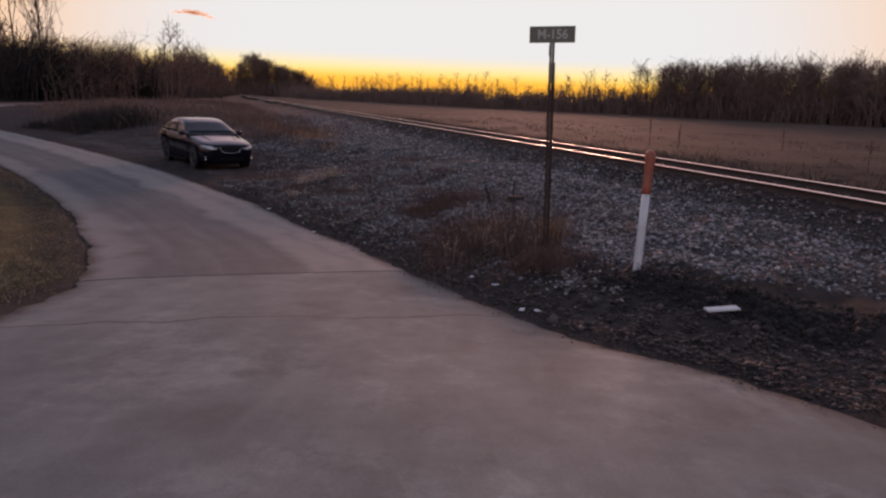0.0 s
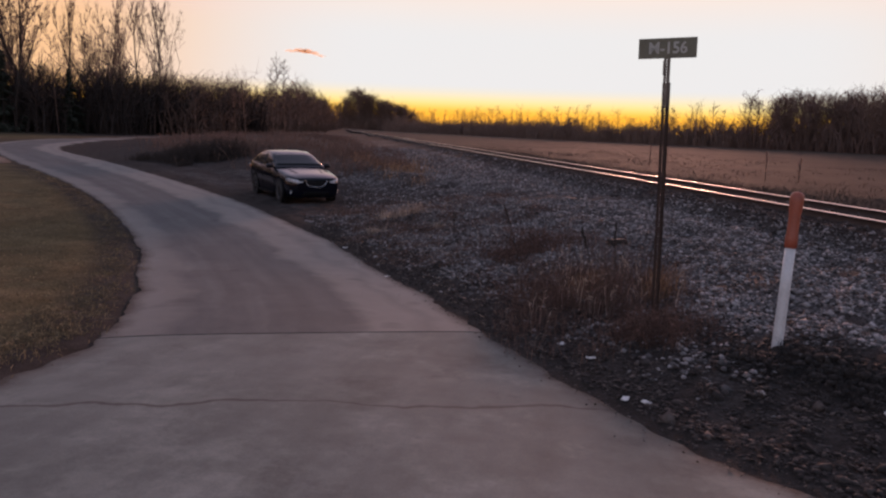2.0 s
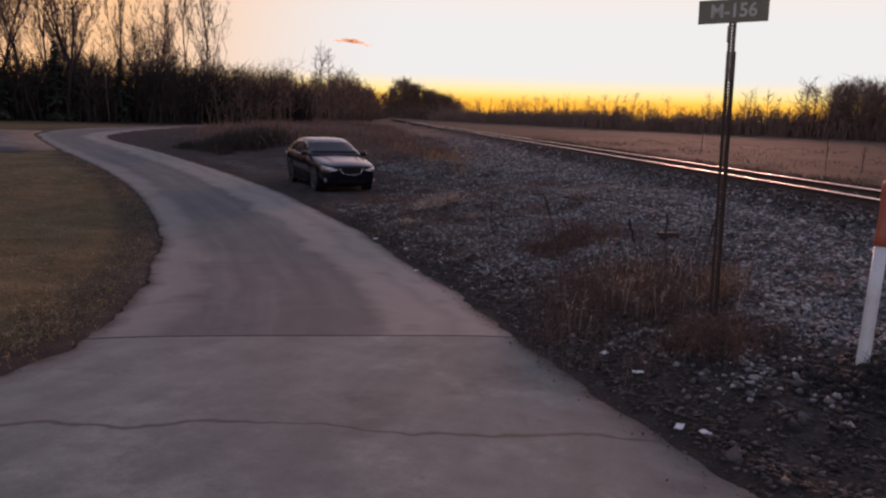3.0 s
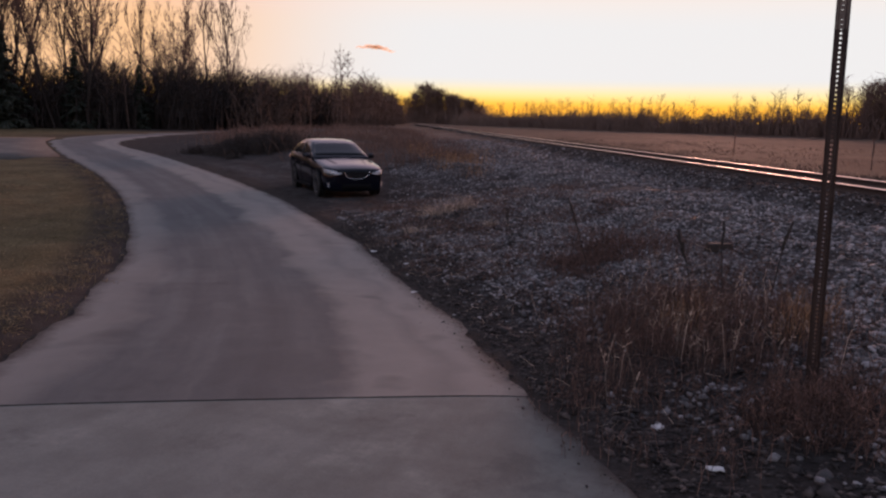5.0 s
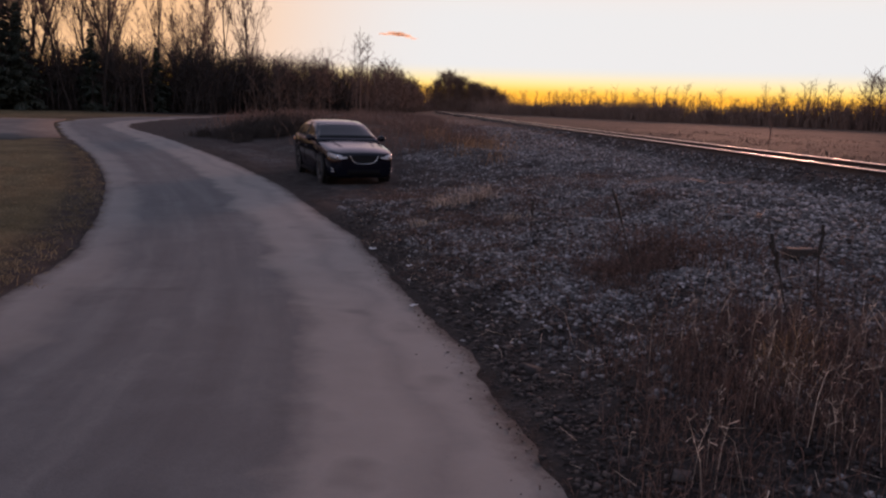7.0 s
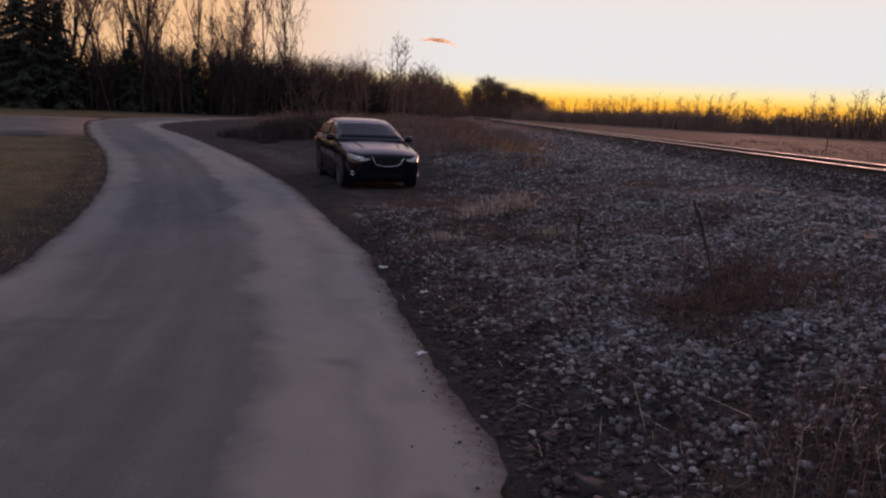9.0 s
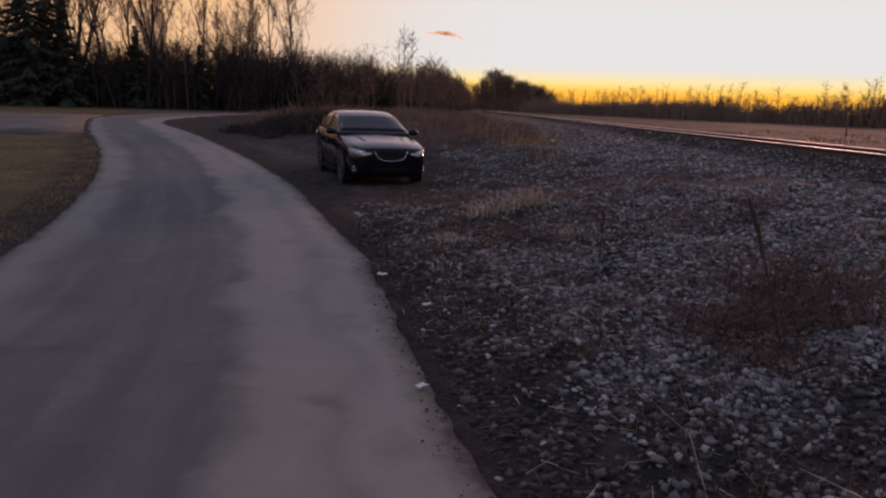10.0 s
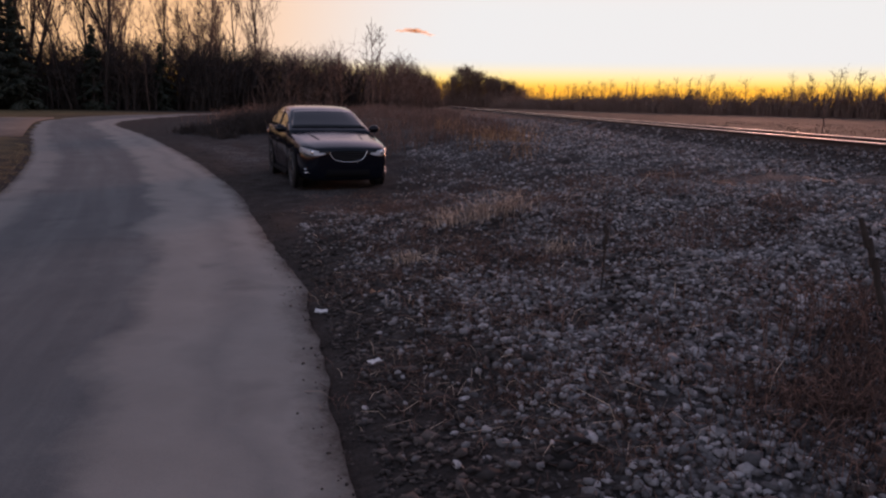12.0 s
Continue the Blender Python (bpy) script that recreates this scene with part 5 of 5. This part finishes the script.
def build_weeds():
    g = random.Random(3)
    patch = [(g.gauss(0.66, 0.48), g.gauss(9.2, 0.85), g.uniform(0.6, 1.2)) for _ in range(64)]
    blades("dry_weeds", patch, 51, 20, 0.19, 0.45, 0.0016, M_WEED, "brown dry weed stalks round the sign post", 0.20, "weeds", 0.35)
    blades("pale_seed_heads", [p for p in patch if p[0] < 1.3][::3], 52, 7, 0.2, 0.50, 0.0017, M_STRAW, "pale dry stalks with seed heads among the weeds", 0.16, "weeds", 0.95)
    blades("low_weeds", [(g.gauss(0.68, 0.6), g.gauss(9.0, 0.95), g.uniform(0.6, 1.3)) for _ in range(95)], 53, 30, 0.16, 0.24, 0.002, M_WEED, "low tangled brown weeds", 0.25, "weeds", 0.3)
    wide = [(sw(g.uniform(1.6, 8.2), g.uniform(9, 34)) + (g.uniform(0.4, 1.1),)) for _ in range(210)]
    wide = [q for q in wide if side_of(np.array([q[0]]), np.array([q[1]]), RIGHT_EDGE)[0] > 0.9]
    blades("sparse_grass", wide, 63, 34, 0.24, 0.13, 0.0028, M_WEED, "sparse brown dead grass growing through the gravel", 0.7)
    blades("straw_clump", [(1.40, 9.05, 1.0), (1.52, 9.35, 0.9), (0.55, 9.3, 0.8), (0.65, 9.6, 0.8)], 64, 90, 0.12, 0.42, 0.0024, M_RUST, "rust-orange grass clump among the weeds", 0.2)
    blades("turf_grass", [(2.3 + 0.68 * k + 0.73 * c, 6.6 - 0.73 * k + 0.68 * c, g.uniform(0.5, 1.3)) for k, c in [(g.uniform(-0.5, 2.1), g.gauss(-0.1, 0.25)) for _ in range(70)]], 65, 40, 0.12, 0.14, 0.0025, M_CLOD, "dark torn grass on the turf clods", 0.5)
    # rusty sprawling weeds in drifts over the verge
    drift = []
    while len(drift) < 150:
        x, y = sw(g.uniform(0.8, 6.0), g.uniform(8.5, 21))
        if side_of(np.array([x]), np.array([y]), RIGHT_EDGE)[0] > 0.7 and lumps(np.array([x]), np.array([y]), 1.6, 31)[0] > 0.1:
            drift.append((x, y, g.uniform(0.5, 1.2)))
    blades("sprawling_weeds", drift, 66, 34, 0.2, 0.20, 0.0026, M_WEED, "reddish-brown sprawling dead weeds on the gravel", 0.55, "weeds", 0.2)
    blades("pale_stems", drift[::3], 67, 3, 0.3, 0.32, 0.0022, M_STRAW, "odd pale dry stems lying over the gravel", 0.9)
    # stubble over the near part of the field
    stubble = []
    while len(stubble) < 300:
        s, w = 16.5 + 30 * g.random() ** 1.5, g.uniform(2, 95)
        x, y = sw(s, w)
        if lumps(np.array([x]), np.array([y]), 6.0, 33)[0] > -0.25:
            stubble.append((x, y, g.uniform(0.5, 1.3)))
    blades("field_stubble", stubble, 68, 13, 0.6, 0.30, 0.012, M_STUBBLE, "patchy dead grass and stubble in the field", 0.5)
    # straw tufts on the gravel
    tufts = [(-3.65, 16.5, 1.0), (-3.35, 16.75, 0.9), (-3.95, 16.35, 0.8), (-2.5, 15.2, 0.5), (-3.75, 14.75, 0.45)]
    blades("straw_tufts", tufts, 54, 110, 0.16, 0.32, 0.0028, M_STRAW, "pale straw tufts on the gravel", 0.4)
    brown = [(g.uniform(-4.6, -0.5), g.uniform(10.5, 16.5), g.uniform(0.4, 0.9)) for _ in range(60)]
    brown = [q for q in brown if side_of(np.array([q[0]]), np.array([q[1]]), RIGHT_EDGE)[0] > 0.7]
    blades("brown_grass", brown, 55, 45, 0.2, 0.16, 0.003, M_WEED, "thin brown dead grass between the stones", 0.7)
    clumps = [(-0.65, 12.9, 1.0), (-0.2, 12.6, 0.8), (-0.4, 13.3, 0.8), (0.2, 12.2, 0.8), (0.0, 13.0, 0.9), (0.6, 12.7, 0.8)]
    blades("weed_clump", clumps, 56, 70, 0.2, 0.42, 0.003, M_WEED, "brown weed clump on the gravel", 0.3, "weeds", 0.5)
    tall = [(-0.48, 11.88, 1.08), (-1.95, 13.95, 0.62), (0.7, 10.2, 0.9), (1.4, 10.6, 0.9), (1.0, 11.2, 0.8)]
    for x, y, s in tall:
        stalk = thing("weed_stalk", pose(x, y, gz(x, y), 0, 0, g.uniform(0, 360)), "single tall dark dead weed stalk standing on the gravel", "weed", "tall weed stalks")
        lean = Vector((g.uniform(-0.25, 0.25), g.uniform(-0.2, 0.2), 1)).normalized()
        if (x, y) == (-0.48, 11.88):
            stalk.matrix_world = pose(x, y, gz(x, y))
            lean = Vector((-0.30, -0.12, 1)).normalized()
        a, b, c = Vector((0, 0, -0.03)), lean * 0.5 * s, lean * 0.72 * s + Vector((-0.05 * s, 0.0, 0.12 * s))
        put("stem", sticks("stem", [(a, b, 0.007, 0.006), (b, c, 0.007, 0.005)], 5), M_BARK, stalk)
        put("seed_head", sticks("seed_head", [(b.lerp(c, k), b.lerp(c, min(k + 0.3, 1.0)) + Vector((g.gauss(0, 0.012), g.gauss(0, 0.012), 0)), 0.015, 0.010) for k in (0.1, 0.3, 0.5, 0.7)], 6), M_BARK, stalk)
    # lawn inside the bend and dead grass beyond
    pts = []
    while len(pts) < 900:
        x, y = g.uniform(-20, -3), g.uniform(3, 28)
        if side_of(np.array([x]), np.array([y]), LEFT_EDGE)[0] < -0.45:
            pts.append((x, y, g.uniform(0.5, 1.2)))
    blades("lawn", pts, 57, 14, 0.3, 0.065, 0.0046, M_LAWN, "short dry olive lawn inside the bend", 0.7)
    edge = resample(LEFT_EDGE)
    edge = edge[(edge[:, 1] > 3) & (edge[:, 1] < 26)]
    blades("lawn_fringe", [(x - 0.55 + g.gauss(0, 0.12), y + 0.1 + g.gauss(0, 0.12), g.uniform(0.5, 1.2)) for x, y in edge], 58, 34, 0.14, 0.10, 0.0032, M_LAWN, "dry brown fringe along the lawn", 0.7)
    # low brush between the bend and the railway, pale grass near the car
    spots = []
    while len(spots) < 230:
        s, w = g.uniform(-16, 3.5), g.uniform(27, 105)
        x, y = sw(s, w)
        if side_of(np.array([x]), np.array([y]), RIGHT_EDGE)[0] > 4.6:
            spots.append((x, y, g.uniform(0.5, 1.2)))
    thicket("low_brush", spots, 59, 24, 0.85, "low brown dead brush between road and railway", 1.7, 0.010, 4)
    mound = [(-19 + 1.9 * a, 36 + 1.5 * b, max(1.25 - 0.38 * math.hypot(a, b), 0.35)) for a, b in [(g.gauss(0, 1), g.gauss(0, 1)) for _ in range(24)]]
    thicket("bramble_mound", mound, 60, 90, 1.15, "dark bramble mound behind the car", 1.4, 0.011, 5, M_BARK)
    blades("pale_reeds", [(sw(3.4 + g.gauss(0, 1.0), w + g.gauss(0, 1.5)) + (g.uniform(0.6, 1.2),)) for w in (26, 28, 30, 35) for _ in range(3)], 61, 50, 0.35, 0.5, 0.0045, M_RUST, "pale dead grass clumps near the railway", 0.3)
    blades("brown_reeds", [(sw(3.2 + g.gauss(0, 1.4), w + g.gauss(0, 1.5)) + (g.uniform(0.6, 1.2),)) for w in (31, 33, 36, 38, 41, 44, 47, 50) for _ in range(4)], 71, 60, 0.5, 0.55, 0.005, M_WEED, "brown dead grass clumps near the railway", 0.35)
    # dark brush and curled dead grass on the near gravel
    blades("dark_brush", [(g.gauss(-0.60, 0.26), g.gauss(12.1, 0.30), g.uniform(0.5, 1.1)) for _ in range(26)], 72, 50, 0.15, 0.24, 0.0022, M_WEED, "dark brown tangled dead weeds on the gravel", 0.45, "weeds", 0.25)
    blades("post_brush", [(1.18 + g.gauss(0, 0.16), 7.25 + g.gauss(0, 0.28), g.uniform(0.6, 1.2)) for _ in range(22)], 75, 46, 0.12, 0.26, 0.0020, M_WEED, "dark dead weeds round the foot of the sign post", 0.4, "weeds", 0.3)
    curls = [(g.gauss(-2.5, 0.30), g.gauss(12.35, 0.35), g.uniform(0.5, 1.1)) for _ in range(16)] + [(g.gauss(-3.5, 0.45), g.gauss(14.6, 0.55), g.uniform(0.5, 1.0)) for _ in range(22)] + [(-1.44, 11.55, 0.8), (-1.5, 11.7, 0.7)]
    blades("rusty_mat", curls, 73, 46, 0.15, 0.11, 0.0024, M_WEED, "reddish-brown mats of flattened dead grass", 0.9)
    blades("pale_curls", curls, 74, 7, 0.2, 0.13, 0.0018, M_STRAW, "pale curled straws on the dead grass", 1.1)
    # a reddish mat of dead growth between the bare verge and the gravel
    mat = []
    while len(mat) < 130:
        x, y = sw(g.uniform(0.0, 3.2), g.uniform(11.0, 20.5))
        d = side_of(np.array([x]), np.array([y]), RIGHT_EDGE)[0]
        if 0.8 < d < 2.3 and lumps(np.array([x]), np.array([y]), 1.1, 35)[0] > -0.2:
            mat.append((x, y, g.uniform(0.5, 1.2)))
    blades("verge_mat", mat, 76, 36, 0.17, 0.10, 0.0024, M_WEED, "reddish-brown mat of dead growth on the verge", 0.9)
    blades("verge_curls", mat[::2], 77, 5, 0.2, 0.12, 0.0017, M_STRAW, "pale curled straws on the verge", 1.1)
    # rough grass at the field's edge and odd stalks in the field
    blades("field_fringe", [(sw(15.3 + abs(g.gauss(0, 1.6)), g.uniform(0, 75)) + (g.uniform(0.5, 1.3),)) for _ in range(520)], 62, 20, 0.4, 0.42, 0.009, M_STUBBLE, "rough dry grass along the field's edge", 0.3)
    for x, y, h in [(9.6, 42, 1.5), (11.0, 41, 1.3), (15, 28, 1.4), (4.5, 55, 1.6), (19, 47, 1.3)]:
        st = thing("field_weed", pose(x, y, gz(x, y), 0, 0, g.uniform(0, 360)), "dark lone dead weed standing in the field", "weed", "lone field weeds")
        rows = [(Vector((0, 0, -0.05)), Vector((0.05, 0, h)), 0.03, 0.015)]
        rows += [(Vector((0.03, 0, h * k)), Vector((g.uniform(-0.12, 0.12), g.uniform(-0.12, 0.12), h * (k + 0.22))), 0.035, 0.012) for k in (0.3, 0.45, 0.6, 0.7, 0.78)]
        put("stem", sticks("stem", rows, 5), M_WEED, st)


build_weeds()


def scrap(x, y, size, turn, label, seed, material, name="litter", thick=0.006, curl=0.25):
    """A crumpled flat scrap lying on the ground."""
    g = random.Random(seed)
    bm = bmesh.new()
    bmesh.ops.create_grid(bm, x_segments=6, y_segments=5, size=0.5)
    for v in bm.verts:
        k = 1 + g.uniform(-0.12, 0.12)
        v.co = Vector((v.co.x * size[0] * k, v.co.y * size[1] * k, curl * min(size) * (g.uniform(0, 0.7) + 1.2 * abs(v.co.x) ** 2)))
    bmesh.ops.solidify(bm, geom=bm.faces[:], thickness=thick)
    me = bpy.data.meshes.new(name)
    bm.to_mesh(me)
    bm.free()
    ob = put(name, me, material)
    on_road = side_of(np.array([x]), np.array([y]), RIGHT_EDGE)[0] < 0
    ob.matrix_world = pose(x, y, (float(ramp_z(np.array(y))) if on_road else gz(x, y)) + thick + 0.004, g.uniform(-4, 4), g.uniform(-4, 4), turn)
    return tagged(ob, label, name.replace("_", " "))


def build_litter():
    white = "crumpled dirty white paper scrap on the verge"
    M_LEAF = surface("dead_leaf", (0.22, 0.10, 0.045), (0.42, 0.22, 0.12), 12, 60, 0.8)
    for i, (x, y, a, b) in enumerate([(0.67, 6.62, 0.08, 0.05), (0.40, 7.22, 0.06, 0.06), (0.92, 5.62, 0.07, 0.05), (1.06, 5.53, 0.05, 0.05), (-2.36, 10.83, 0.045, 0.065), (-3.93, 13.42, 0.09, 0.06), (-3.05, 12.5, 0.08, 0.05)]):
        scrap(x, y, (a, b), 40 * i, white, 100 + i, M_PAPER, "paper_scrap")
    scrap(-3.73, 13.95, (0.09, 0.08), 20, "curled orange-brown dead leaf on the verge", 120, M_LEAF, "dead_leaf", 0.003, 0.5)
    for x, y, z_turn, size in [(2.68, 5.35, 14, (0.31, 0.09)), (-3.05, 24.6, 10, (0.42, 0.10))]:
        bm = box(bmesh.new(), (-size[0] / 2, -size[1] / 2, 0), (size[0] / 2, size[1] / 2, 0.018), 0.003)
        me = bpy.data.meshes.new("white_board")
        bm.to_mesh(me)
        bm.free()
        ob = put("white_board", me, M_PAPER)
        ob.matrix_world = pose(x, y, gz(x, y) + (0.055 if x > 0 else 0.012), 3, -3, z_turn)
        tagged(ob, "short pale weathered board lying on the ground", "board")
    # dark chunk of old sleeper on the gravel
    bm = box(bmesh.new(), (-0.16, -0.07, -0.02), (0.16, 0.07, 0.09), 0.02)
    me = bpy.data.meshes.new("wood_chunk")
    bm.to_mesh(me)
    bm.free()
    ob = put("wood_chunk", me, M_BARK)
    ob.matrix_world = pose(1.05, 12.8, gz(1.05, 12.8), 0, 0, 20)
    tagged(ob, "dark broken chunk of old sleeper timber", "wood")
    # straws and twigs strewn over the verge
    g = np.random.default_rng(90)
    n = 700
    s, w = g.uniform(0.6, 4.5, n), g.uniform(6, 17, n)
    p = np.outer(s, N) + np.outer(w, U)
    p = p[side_of(p[:, 0], p[:, 1], RIGHT_EDGE) > 0.15]
    n = len(p)
    an, L = g.uniform(0, 6.283, n), g.uniform(0.03, 0.14, n)
    z = ground_z(p[:, 0], p[:, 1]) + 0.02
    a = np.column_stack([p, z])
    b = np.column_stack([p + np.column_stack([np.cos(an), np.sin(an)]) * L[:, None], z + g.uniform(0.0, 0.05, n)])
    tagged(put("fallen_straws", mesh_from("fallen_straws", *tubes(a, b, np.full(n, 0.0018), np.full(n, 0.001), 3)), M_STRAW), "fallen straws and twigs over the verge", "straw", kind="stuff")


build_litter()


# ---- pale sheds behind the wood's edge, a lone cloud ----
M_SIDING = surface("pale_siding", (0.40, 0.42, 0.44), (0.58, 0.60, 0.62), 2, 20, 0.7)
M_ROOFING = surface("shed_roof", (0.05, 0.05, 0.055), (0.10, 0.10, 0.11), 2, 20, 0.9)


def shed(x, y, turn, w, d, h):
    s = thing("shed", pose(x, y, gz(x, y), 0, 0, turn), "pale boarded shed half hidden behind bare brush", "shed", "sheds behind the brush")
    bm = box(bmesh.new(), (-w / 2, -d / 2, -0.2), (w / 2, d / 2, h), 0.01)
    for k in range(9):
        z = 0.1 + k * h / 9
        box(bm, (-w / 2 - 0.012, -d / 2 - 0.012, z), (w / 2 + 0.012, -d / 2, z + h / 9 - 0.02))
    part("wall", bm, M_SIDING, s)
    bm = bmesh.new()
    v = [bm.verts.new(p) for p in ((-w / 2 - 0.2, -d / 2 - 0.25, h - 0.05), (w / 2 + 0.2, -d / 2 - 0.25, h - 0.05), (w / 2 + 0.2, 0, h + 0.7), (-w / 2 - 0.2, 0, h + 0.7), (-w / 2 - 0.2, d / 2 + 0.25, h - 0.05), (w / 2 + 0.2, d / 2 + 0.25, h - 0.05))]
    bm.faces.new((v[0], v[1], v[2], v[3]))
    bm.faces.new((v[3], v[2], v[5], v[4]))
    bmesh.ops.solidify(bm, geom=bm.faces[:], thickness=0.08)
    part("roof", bm, M_ROOFING, s)
    bm = box(bmesh.new(), (-0.45, -d / 2 - 0.04, 0.0), (0.45, -d / 2 - 0.014, 1.95), 0.01)
    part("door", bm, M_ROOFING, s)


shed(-66.0, 76.0, 42, 3.2, 3.0, 2.1)
shed(-74.2, 70.3, 46, 2.6, 2.6, 2.0)


def build_cloud():
    m, t, b = node_mat("cloud")
    b.inputs["Base Color"].default_value = (0.70, 0.52, 0.42, 1)
    b.inputs["Roughness"].default_value = 1.0
    tl = t.nodes.new("ShaderNodeBsdfTranslucent")
    tl.inputs["Color"].default_value = (1.0, 0.78, 0.50, 1)
    mx = t.nodes.new("ShaderNodeMixShader")
    mx.inputs[0].default_value = 0.85
    t.links.new(b.outputs[0], mx.inputs[1])
    t.links.new(tl.outputs[0], mx.inputs[2])
    tr = t.nodes.new("ShaderNodeBsdfTransparent")
    thin = t.nodes.new("ShaderNodeMixShader")
    thin.inputs[0].default_value = 0.22
    t.links.new(tr.outputs[0], thin.inputs[1])
    t.links.new(mx.outputs[0], thin.inputs[2])
    t.links.new(thin.outputs[0], t.nodes["Material Output"].inputs["Surface"])
    a = radians(-22.3)
    d = 4200.0
    g = random.Random(8)
    bm = bmesh.new()
    for k in range(26):
        u = k / 25 - 0.5
        r = 17 * (1 - (2 * u) ** 2 * 0.8) * g.uniform(0.6, 1.0)
        bmesh.ops.create_icosphere(bm, subdivisions=2, radius=1.0, matrix=Matrix.Translation((u * 215, g.uniform(-10, 10), -22 * u + g.uniform(-4, 4) + 7 * math.cos(u * 5))) @ Matrix.Diagonal((r * 1.7, r, r * 0.7, 1)))
    for v in bm.verts:
        v.co += 5.0 * noise.noise_vector(v.co * 0.06)
    for f in bm.faces:
        f.smooth = True
    me = bpy.data.meshes.new("cloud")
    bm.to_mesh(me)
    bm.free()
    ob = put("cloud", me, m)
    ob.matrix_world = pose(d * math.sin(a), d * math.cos(a), d * math.tan(radians(5.15)), 0, 0, -math.degrees(a))
    tagged(ob, "thin lone brown evening cloud", "cloud", kind="structure")


build_cloud()
